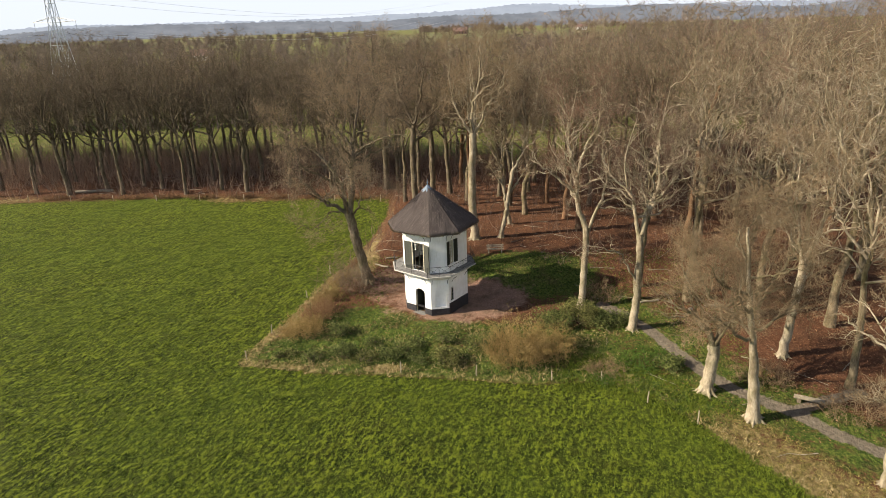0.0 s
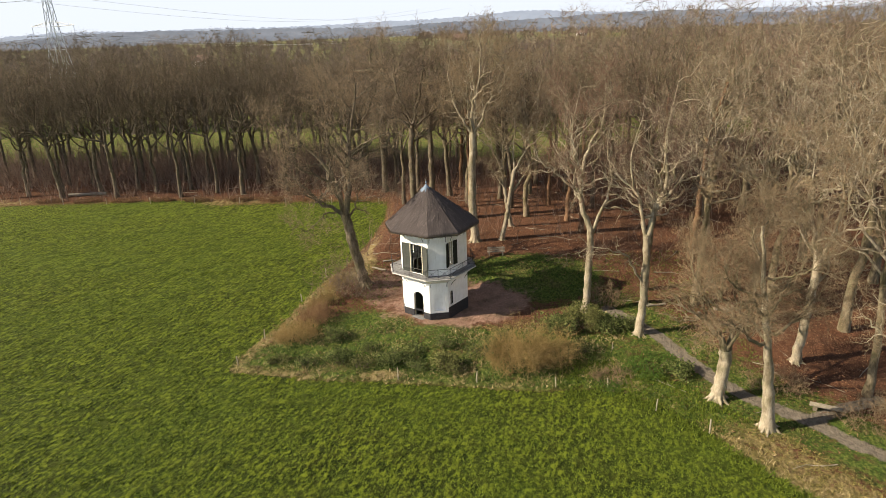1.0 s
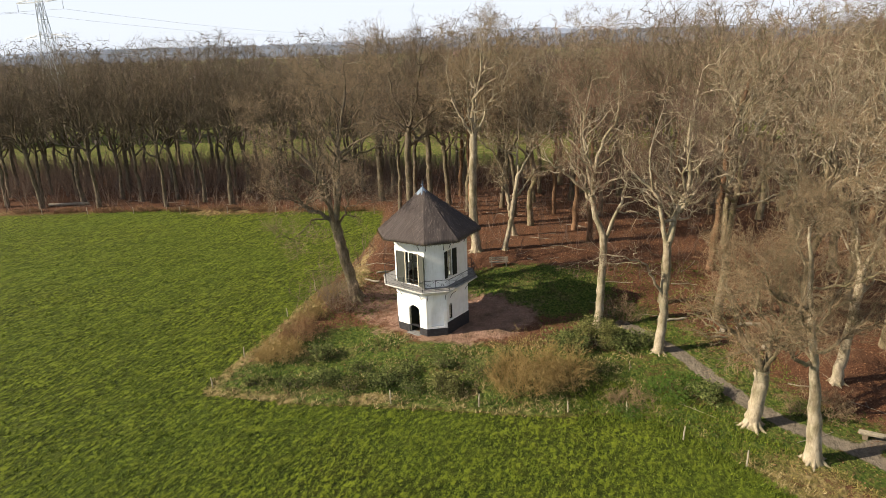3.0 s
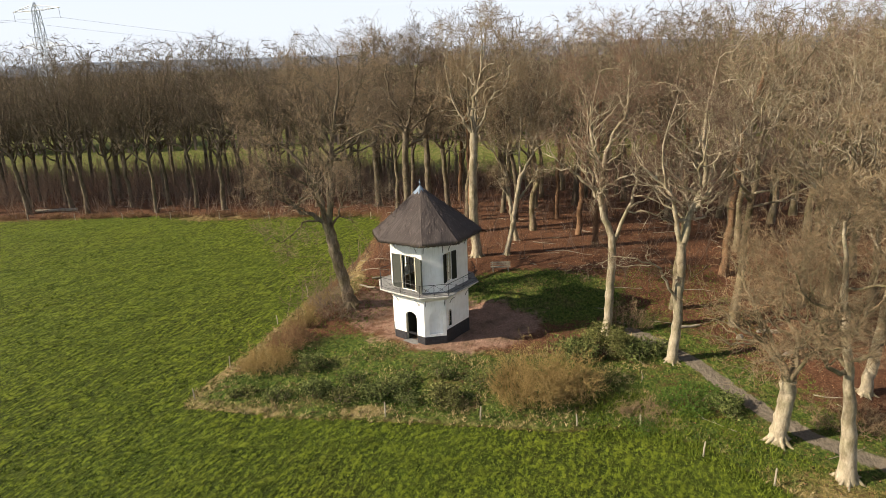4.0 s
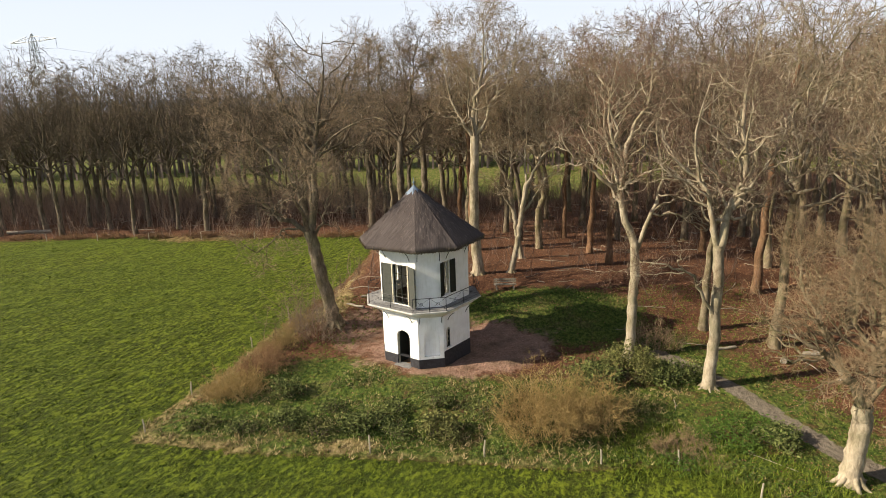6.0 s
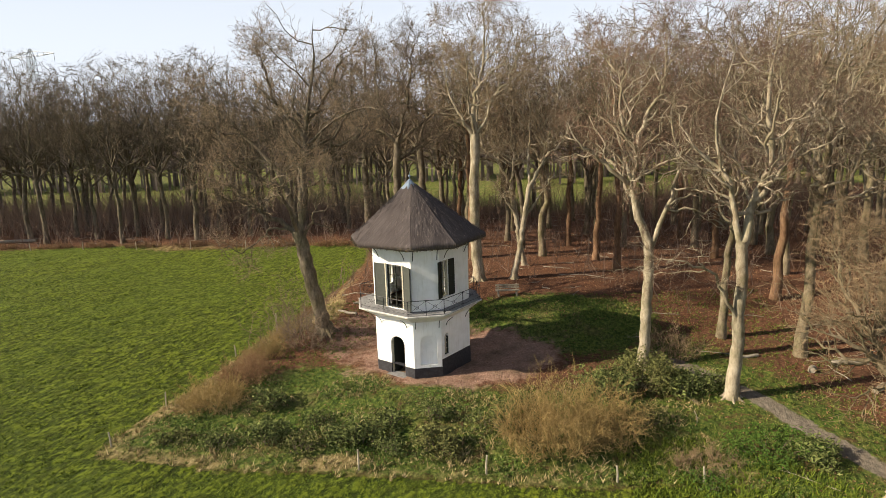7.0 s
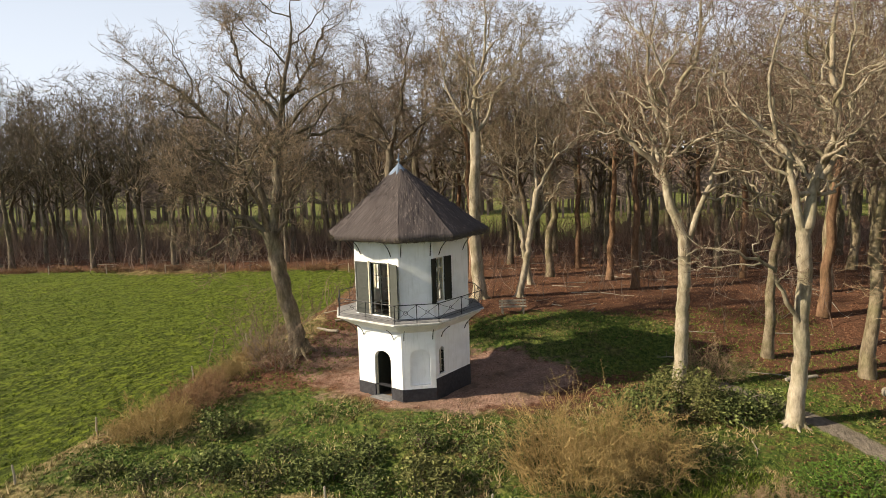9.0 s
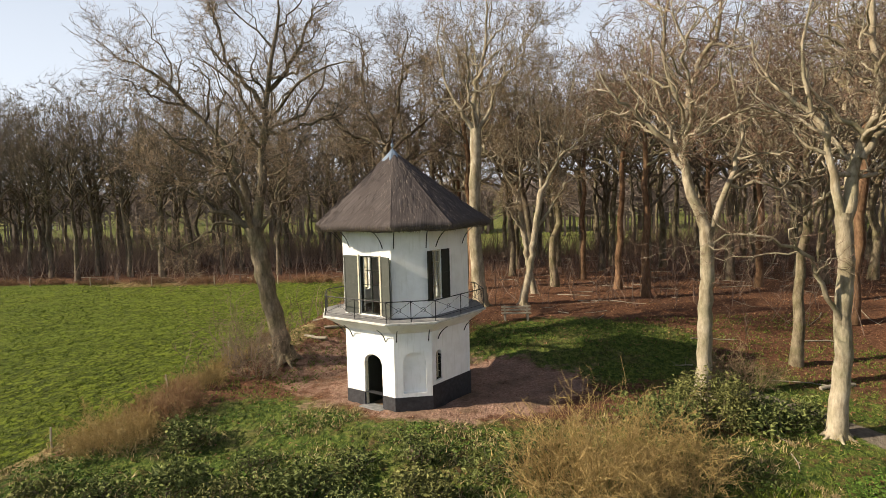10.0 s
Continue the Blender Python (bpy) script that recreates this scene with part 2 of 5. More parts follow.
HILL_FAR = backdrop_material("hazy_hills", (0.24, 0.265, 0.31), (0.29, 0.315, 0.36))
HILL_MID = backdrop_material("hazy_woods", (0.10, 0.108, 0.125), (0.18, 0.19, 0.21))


# ---- mesh helpers ----
def mesh_np(name, verts, quads=None, tris=None, smooth=False):
    """A mesh from arrays of corners and faces."""
    verts = np.asarray(verts, np.float32).reshape(-1, 3)
    parts, sizes = [], []
    for f, k in ((quads, 4), (tris, 3)):
        if f is not None and len(f):
            f = np.asarray(f, np.int32).reshape(-1, k)
            parts.append(f.ravel())
            sizes.append(np.full(len(f), k, np.int32))
    loops, sizes = np.concatenate(parts), np.concatenate(sizes)
    me = bpy.data.meshes.new(name)
    me.vertices.add(len(verts))
    me.vertices.foreach_set("co", verts.ravel())
    me.loops.add(len(loops))
    me.loops.foreach_set("vertex_index", loops)
    me.polygons.add(len(sizes))
    me.polygons.foreach_set("loop_start", np.concatenate(([0], np.cumsum(sizes)[:-1])).astype(np.int32))
    me.polygons.foreach_set("use_smooth", np.full(len(sizes), smooth))
    me.update(calc_edges=True)
    return me


class Pile:
    """Gathers pieces of geometry into one mesh."""
    def __init__(self):
        self.v, self.q, self.t, self.n = [], [], [], 0

    def add(self, v, q=None, t=None):
        v = np.asarray(v, float).reshape(-1, 3)
        if q is not None and len(q):
            self.q.append(np.asarray(q, int).reshape(-1, 4) + self.n)
        if t is not None and len(t):
            self.t.append(np.asarray(t, int).reshape(-1, 3) + self.n)
        self.v.append(v)
        self.n += len(v)
        return self

    def box(self, lo, hi, m=None):
        x0, y0, z0 = lo
        x1, y1, z1 = hi
        v = [(x0, y0, z0), (x1, y0, z0), (x1, y1, z0), (x0, y1, z0), (x0, y0, z1), (x1, y0, z1), (x1, y1, z1), (x0, y1, z1)]
        if m is not None:
            v = [tuple(m @ Vector(p)) for p in v]
        return self.add(v, [(0, 3, 2, 1), (4, 5, 6, 7), (0, 1, 5, 4), (1, 2, 6, 5), (2, 3, 7, 6), (3, 0, 4, 7)])

    def mesh(self, name, smooth=False):
        return mesh_np(name, np.concatenate(self.v), np.concatenate(self.q) if self.q else None, np.concatenate(self.t) if self.t else None, smooth)


def put(name, me, material, parent=None, label="", m=None):
    """Links a mesh as one object, as a part of parent if given."""
    ob = new(name, me)
    if not me.materials:
        me.materials.append(material)
    if parent is not None:
        ob.parent = parent
    if m is not None:
        ob.matrix_basis = m
    return tagged(ob, label)


def unit(a):
    return a / np.maximum(np.linalg.norm(a, axis=-1, keepdims=True), 1e-9)


def tubes(pile, P, Rr, sides):
    """Tapered tubes along polylines P (B, N, 3) with radii (B, N)."""
    B, N, _ = P.shape
    T = unit(np.gradient(P, axis=1))
    ref = np.where(np.abs(T[:, :1, 2:3]) < 0.8, np.array([0, 0, 1.0]), np.array([1.0, 0, 0]))
    U = unit(np.cross(T, np.broadcast_to(ref, T.shape)))
    W = np.cross(T, U)
    a = np.arange(sides) * 2 * np.pi / sides
    ring = U[:, :, None] * np.cos(a)[None, None, :, None] + W[:, :, None] * np.sin(a)[None, None, :, None]
    V = P[:, :, None] + ring * Rr[:, :, None, None]
    idx = np.arange(B * N * sides).reshape(B, N, sides)
    nxt = np.roll(idx, -1, axis=2)
    q = np.stack([idx[:, :-1], nxt[:, :-1], nxt[:, 1:], idx[:, 1:]], -1)
    pile.add(V, q)


def cones(pile, A, D, r):
    """Thin three-sided twigs from A along D, with base radius r."""
    B = len(A)
    T = unit(D)
    ref = np.where(np.abs(T[:, 2:3]) < 0.8, np.array([0, 0, 1.0]), np.array([1.0, 0, 0]))
    U = unit(np.cross(T, ref))
    W = np.cross(T, U)
    V = np.empty((B, 4, 3))
    for k in range(3):
        c, s = math.cos(k * 2.0944), math.sin(k * 2.0944)
        V[:, k] = A + (U * c + W * s) * r[:, None]
    V[:, 3] = A + D
    i = np.arange(B)[:, None] * 4
    pile.add(V, None, np.concatenate([i + [0, 1, 3], i + [1, 2, 3], i + [2, 0, 3]]))


def strands(rng, start, way, length, N, wobble, up):
    """Polylines that wander from start: the heading drifts slowly, and every joint has a kink of its own."""
    B = len(start)
    P = np.empty((B, N, 3))
    P[:, 0] = start
    d = unit(way)
    for k in range(1, N):
        d = unit(d + rng.normal(0, wobble * 0.6, (B, 3)) + np.array([0, 0, up]))
        P[:, k] = P[:, k - 1] + unit(d + rng.normal(0, wobble, (B, 3))) * (length / (N - 1))[:, None]
    return P


def along(P, Rr, t):
    """Place, direction and radius at the shares t (B, n) of the polylines."""
    B, N, _ = P.shape
    f = t * (N - 1)
    i = np.minimum(f.astype(int), N - 2)
    w = (f - i)[..., None]
    b = np.arange(B)[:, None]
    a, c = P[b, i], P[b, i + 1]
    return a * (1 - w) + c * w, unit(c - a), Rr[b, i] * (1 - w[..., 0]) + Rr[b, i + 1] * w[..., 0]


def sprout(rng, P, Rr, n, t0, t1, a0, a1, l0, l1, N, wobble, up, rf, tip, least=0.0):
    B = len(P)
    t = t0 + (t1 - t0) * (np.arange(n)[None] + rng.uniform(0, 1, (B, n))) / n
    pos, tan, r = along(P, Rr, t)
    perp = rng.normal(0, 1, (B, n, 3))
    perp[..., 2] *= 0.7
    perp = unit(perp - tan * (perp * tan).sum(-1, keepdims=True))
    ang = np.radians(rng.uniform(a0, a1, (B, n, 1)))
    way = tan * np.cos(ang) + perp * np.sin(ang)
    size = np.linalg.norm(P[:, -1] - P[:, 0], axis=1)[:, None]
    length = np.maximum(rng.uniform(l0, l1, (B, n)) * size * (1.15 - 0.55 * t), least * rng.uniform(0.7, 1.3, (B, n)))
    Q = strands(rng, pos.reshape(-1, 3), way.reshape(-1, 3), length.ravel(), N, wobble, up)
    r0 = np.minimum(r * rf, length * 0.03).ravel()
    return Q, np.maximum(r0[:, None] * np.linspace(1, tip, N)[None], 0.006)


def needles(rng, pile, P, Rr, n, t0, l0, l1, r, up=0.15):
    B = len(P)
    t = t0 + (1 - t0) * (np.arange(n)[None] + rng.uniform(0, 1, (B, n))) / n
    pos, tan, rr = along(P, Rr, np.minimum(t, 1.0))
    D = unit(tan * 0.8 + rng.normal(0, 0.6, (B, n, 3)) + np.array([0, 0, up])) * rng.uniform(l0, l1, (B, n, 1))
    cones(pile, pos.reshape(-1, 3), D.reshape(-1, 3), np.full(B * n, r) * rng.uniform(0.7, 1.3, B * n))


def smooth_line(points, N):
    """A smooth polyline of N places through a few guiding ones."""
    p = np.asarray(points, float)
    k = np.linspace(0, len(p) - 1, N)
    i = np.minimum(k.astype(int), len(p) - 2)
    w = (k - i)[:, None]
    g = lambda j: p[np.clip(j, 0, len(p) - 1)]
    a, b, c, d = g(i - 1), g(i), g(i + 1), g(i + 2)
    return 0.5 * (2 * b + (c - a) * w + (2 * a - 5 * b + 4 * c - d) * w ** 2 + (3 * b - a - 3 * c + d) * w ** 3)


def roots(pile, rng, r, n=7):
    """Buttress roots that run out from the foot of a trunk."""
    a = np.arange(n) * 2 * np.pi / n + rng.uniform(-0.3, 0.3, n)
    out = np.stack([np.cos(a), np.sin(a), 0 * a], -1)
    P = np.stack([out * r * 0.55 + [0, 0, r * 1.5], out * r * 1.0 + [0, 0, r * 0.55], out * r * 1.7 + [0, 0, r * 0.08], out * r * rng.uniform(2.2, 3.2, (n, 1)) - [0, 0, 0.12]], 1)
    tubes(pile, P, np.tile(r * np.array([0.36, 0.32, 0.2, 0.06]), (n, 1)), 6)


def gnarl(rng, L, amount):
    """Bends a smooth line at two scales, as old limbs do; its start stays put."""
    N = len(L)
    slow = np.array([np.interp(np.arange(N), np.linspace(0, N - 1, 6), rng.normal(0, 1, 6)) for _ in range(3)]).T
    fast = rng.normal(0, 1, (N, 3))
    return L + (slow * 0.9 + fast * 0.42) * amount * np.clip(np.arange(N) / 4.0, 0, 1)[:, None]


def slivers(rng, pile, P, n, l0, l1, r):
    """The last fine twigs, n on each polyline."""
    B = len(P)
    t = rng.uniform(0.25, 1.0, (B, n))
    pos, tan, _ = along(P, np.ones(P.shape[:2]), t)
    D = (unit(tan + rng.normal(0, 0.6, (B, n, 3)) + [0, 0, 0.15]) * rng.uniform(l0, l1, (B, n, 1))).reshape(-1, 3)
    pos = pos.reshape(-1, 3)
    side = unit(np.cross(D, rng.normal(0, 1, D.shape))) * r
    pile.add(np.stack([pos - side, pos + side, pos + D], 1), None, np.arange(len(D) * 3).reshape(-1, 3))


def clamp(P, centre, size):
    """Draws stray branches back into the rounded outline of a crown."""
    q = (P - centre) / size
    rho = np.linalg.norm(q, axis=-1, keepdims=True)
    k = np.where(rho > 0.9, (0.9 + 0.3 * np.tanh((rho - 0.9) / 0.5)) / np.maximum(rho, 1e-6), 1.0)
    return centre + q * k * size


def limb_meshes(big, P2, R2, P3, R3, sides, side2):
    """One mesh a limb, with the boughs and branches that grow from it."""
    out = []
    n2, n3 = len(P2) // len(big), len(P3) // len(big)
    for i, (L, r) in enumerate(big):
        p = Pile()
        r = r * np.concatenate([np.ones(len(r) - 3), [0.75, 0.5, 0.12]])
        tubes(p, L[None], r[None], sides)
        tubes(p, P2[i * n2:(i + 1) * n2], R2[i * n2:(i + 1) * n2], side2)
        tubes(p, P3[i * n3:(i + 1) * n3], R3[i * n3:(i + 1) * n3], 3)
        out.append(p.mesh("limb", True))
    return out


def fill_limbs(rng, big, centre, size, n, M):
    """Side limbs that fork off the main ones and round out the crown, whose outline is an egg round centre."""
    P, R = np.concatenate([b[0][4:-2] for b in big]), np.concatenate([b[1][4:-2] for b in big])
    out = []
    for i in range(n):
        polar, az = math.acos(1 - 1.55 * (i + 0.5) / n), i * 2.39996 + rng.uniform(-0.3, 0.3)
        u = np.array([math.cos(az) * math.sin(polar), math.sin(az) * math.sin(polar), math.cos(polar)])
        end = centre + size * u * rng.uniform(0.8, 1.0)
        d = np.linalg.norm(P - end, axis=1) + np.where(P[:, 2] > end[2] - 0.8, 6.0, 0.0) + rng.uniform(0, 1.5, len(P))
        k = int(np.argmin(np.where(d < 2.2, 9.0, d)))
        a, gap = P[k], np.linalg.norm(end - P[k])
        if gap < 2.2:
            continue
        mid = a + (end - a) * 0.5 + u * gap * 0.08 - [0, 0, gap * rng.uniform(-0.06, 0.1)]
        L = gnarl(rng, smooth_line([a, mid, end], M), 0.03 * gap + 0.05)
        out.append((L, min(0.75 * R[k], 0.022 * gap + 0.02) * np.linspace(1, 0.34, M) ** 1.5))
    return out


def tree_meshes(seed, trunk, r0, r1, limbs, crown, flare=1.4):
    """A tree that stands near: guiding places of the trunk, its limbs as (guiding places, radius), settings of the crown. Returns trunk, limb and crown meshes."""
    rng = np.random.default_rng(seed)
    c, N = crown, 18
    T = smooth_line(trunk, N)
    T[2:-1] += rng.normal(0, 0.035, (N - 3, 3)) * [1, 1, 0]
    s = np.linspace(0, 1, N)
    rt = (r0 + (r1 - r0) * s + r0 * (flare - 1) * np.exp(-s * 16)) * (1 + rng.normal(0, 0.025, N))
    pt = Pile()
    tubes(pt, T[None], rt[None], 12)
    roots(pt, rng, r0)
    M = 17
    big = [(gnarl(rng, smooth_line(pts, M), 0.17), r * 0.92 * np.linspace(1, 0.36, M) ** 1.6) for pts, r in limbs]
    if c.get("limbs"):
        P, Rr = sprout(rng, T[None], rt[None], c["limbs"], c.get("from", 0.6), 1.0, c.get("a0", 25), c.get("a1", 65), c.get("l0", 0.5), c.get("l1", 0.9), M, 0.2, c.get("up", 0.04), 0.62, 0.2)
        big += [(P[i], np.maximum(Rr[i], r1 * 0.5 * np.linspace(1, 0.2, M))) for i in range(len(P))]
    if c.get("fill"):
        cx, cy, cz, rx, rz, n = c["fill"]
        big += fill_limbs(rng, big, np.array([cx, cy, cz]), np.array([rx, rx * 0.92, rz]), n, M)
    P1, R1 = np.stack([b[0] for b in big]), np.stack([b[1] for b in big])
    P2, R2 = sprout(rng, P1, R1, c.get("n2", 9), 0.28, 1.0, 28, 68, c.get("b0", 0.25), c.get("b1", 0.55), 9, 0.28, 0.05, 0.64, 0.25, 1.5)
    P3, R3 = sprout(rng, P2, R2, c.get("n3", 6), 0.2, 1.0, 28, 70, 0.3, 0.65, 6, 0.28, 0.06, 0.62, 0.35, 0.95)
    P4, R4 = sprout(rng, P3, np.minimum(R3, 0.016), c.get("n4", 6), 0.15, 1.0, 25, 70, 0.35, 0.75, 4, 0.28, 0.05, 0.75, 0.55, 0.6)
    pc = Pile()
    tubes(pc, P4, np.maximum(R4, c.get("twig", 0.0075)), 3)
    slivers(rng, pc, P4, c.get("n5", 2), 0.2, 0.5, 0.0065)
    return pt.mesh("trunk", True), limb_meshes(big, P2, R2, P3, R3, 9, 5), pc.mesh("crown")


def wood_meshes(seed, top, fork, spread, r0, steep, far=False):
    """A tree of the wood: a bole up to the fork, ascending crooked limbs and a rounded crown of fine twigs up to top."""
    rng = np.random.default_rng(seed)
    lean = rng.normal(0, 0.8, 2)
    N = 12
    s = np.linspace(0, 1, N)
    reach = fork + 0.45 * (top - fork)
    T = gnarl(rng, np.stack([lean[0] * s ** 2, lean[1] * s ** 2, reach * s], -1), 0.24)
    T[0] = 0
    rt = r0 * (1.0 - 0.62 * s ** 1.3) + r0 * 0.35 * np.exp(-s * 16)
    pt = Pile()
    tubes(pt, T[None], rt[None], 5 if far else 8)
    centre = np.array([lean[0], lean[1], (fork * 0.85 + top) / 2])
    size = np.array([spread, spread * rng.uniform(0.85, 1.1), (top - fork * 0.85) / 2])
    n1, M = (7, 8) if far else (10, 13)
    big = []
    for i in range(n1):
        f = (i + 0.5) / n1
        polar = radians(10 + steep * f + rng.uniform(-8, 8))
        az = i * 2.39996 + rng.uniform(-0.4, 0.4)
        out = np.array([math.cos(az), math.sin(az), 0.0])
        end = centre + size * (out * math.sin(polar) + [0, 0, math.cos(polar)]) * rng.uniform(0.82, 1.0)
        t = min(1.0, (fork + (reach - fork) * (1 - f) * rng.uniform(0.6, 1.0)) / reach) - 0.02
        a, _, ra = along(T[None], rt[None], np.array([[t]]))
        a, ra = a[0, 0], float(ra[0, 0])
        gap = np.linalg.norm(end - a)
        mid = a + (end - a) * 0.45 + out * gap * rng.uniform(0.04, 0.2) + [0, 0, gap * rng.uniform(-0.08, 0.12)]
        L = gnarl(rng, smooth_line([a, a + (mid - a) * 0.5 + out * 0.25, mid, end], M), 0.042 * gap)
        big.append((L, max(0.09, ra * rng.uniform(0.5, 0.8)) * np.linspace(1, 0.3, M) ** 1.5))
    P1, R1 = np.stack([b[0] for b in big]), np.stack([b[1] for b in big])
    P2, R2 = sprout(rng, P1, R1, 6 if far else 7, 0.25, 1.0, 28, 70, 0.32, 0.68, 5 if far else 7, 0.30, 0.08, 0.78, 0.35, 1.6)
    P2 = clamp(P2, centre, size)
    P3, R3 = sprout(rng, P2, R2, 3 if far else 4, 0.2, 1.0, 25, 70, 0.35, 0.75, 4 if far else 5, 0.28, 0.06, 0.66, 0.45, 1.1)
    P3, R3 = clamp(P3, centre, size), np.maximum(R3, 0.034 if far else 0.024)
    P4, R4 = sprout(rng, P3, np.minimum(R3, 0.02), 4, 0.15, 1.0, 25, 65, 0.4, 0.85, 2, 0.2, 0.1, 0.8, 0.6, 0.75)
    w = 0.016 if far else 0.0105
    pc = Pile()
    cones(pc, P4[:, 0], P4[:, 1] - P4[:, 0], np.full(len(P4), w))
    slivers(rng, pc, P4, 2, 0.25, 0.65, w * 0.65)
    return pt.mesh("trunk", True), limb_meshes(big, P2, R2, P3, R3, 5, 3), pc.mesh("crown")


def plant(name, meshes, trunk_mat, limb_mat, twig_mat, m, label, group=""):
    """A tree as a thing, with its trunk, limbs and crown of bare twigs."""
    root = tagged(new(name), label, "tree", group)
    root.matrix_basis = m
    put("trunk", meshes[0], trunk_mat, root)
    for me in meshes[1]:
        put("limb", me, limb_mat, root)
    put("crown", meshes[2], twig_mat, root)
    return root


# ---- ground ----
TOWER = (-1.4, 55.2)
WOOD_EDGE = [(-18.0, 46.2), (-11, 44.5), (-2, 43.4), (6, 42), (11.4, 42.2), (14.6, 39.8), (16.6, 36.4), (18.2, 33.6), (20.2, 30.2), (24, 25), (60, -6), (400, -300),
             (400, 140), (60, 138), (34, 130), (18, 116), (-8, 124), (-30, 132), (-60, 134), (-160, 134), (-160, 102), (-71, 96.8), (-45, 94.5), (-25, 92.5), (-9, 90.5), (-8.7, 84),
             (-9.7, 76), (-11.5, 67), (-13.3, 63), (-14.6, 58), (-15.6, 54), (-17.2, 50)]
FOOTPATH = [(14.0, 53.6), (15.6, 51.6), (17.2, 48.8), (18.3, 45.5), (19.5, 42.5), (20.9, 40.1), (22.3, 38.8), (23.9, 37.4), (25.0, 35.3), (26.7, 33.3), (34, 26), (50, 14)]
SIDE_PATH = [(23.7, 37.6), (26.2, 38.7), (29.5, 39.6)]


def segment_distance(x, y, pts, closed):
    best = np.full(x.shape, 1e9)
    n = len(pts)
    for i in range(n if closed else n - 1):
        (ax, ay), (bx, by) = pts[i], pts[(i + 1) % n]
        dx, dy = bx - ax, by - ay
        t = np.clip(((x - ax) * dx + (y - ay) * dy) / (dx * dx + dy * dy), 0, 1)
        best = np.minimum(best, np.hypot(x - ax - t * dx, y - ay - t * dy))
    return best


def inside(x, y, pts):
    r = np.zeros(x.shape, bool)
    n = len(pts)
    for i in range(n):
        (ax, ay), (bx, by) = pts[i], pts[(i + 1) % n]
        if ay != by:
            r ^= ((ay > y) != (by > y)) & (x < (bx - ax) * (y - ay) / (by - ay) + ax)
    return r


def step(a, b, v):
    t = np.clip((v - a) / (b - a), 0, 1)
    return t * t * (3 - 2 * t)


def wood_depth(x, y):
    d = segment_distance(x, y, WOOD_EDGE, True)
    return np.where(inside(x, y, WOOD_EDGE), d, -d)


def height(x, y):
    """The lie of the land, in metres."""
    x, y = np.asarray(x, float), np.asarray(y, float)
    field = -1.3 + 0.033 * np.clip(y - 46, 0, 47)
    bank = np.interp(y, [30, 40, 44, 50, 53, 58, 61, 64, 67, 70, 90, 120], [-1.6, -1.15, -0.95, -0.5, -0.2, 0.15, 0.8, 1.35, 1.5, 1.45, 0.8, 0.3])
    d = wood_depth(x, y)
    h = field + (np.maximum(bank, field) - field) * step(-0.5, 4.5, d) * step(-75, -10, x)
    r = np.hypot(x - TOWER[0], y - TOWER[1])
    h = h + (-0.15 - h) * (1 - step(4.6, 9.0, r))
    return h + (0.05 * np.sin(x * 0.9 + 1.3 * np.sin(y * 0.5)) * np.sin(y * 0.8 + np.sin(x * 0.31))) * step(4, 9, r)


def ground_z(x, y):
    return float(height(np.array([x]), np.array([y]))[0])


def graded(lo, hi, fine, far_lo, far_hi, rate=1.16):
    mid = list(np.arange(lo, hi + 1e-6, fine))
    s, v, a = fine, lo, []
    while v > far_lo:
        s *= rate
        v -= s
        a.append(v)
    s, v, b = fine, hi, []
    while v < far_hi:
        s *= rate
        v += s
        b.append(v)
    return np.array(a[::-1] + mid + b)


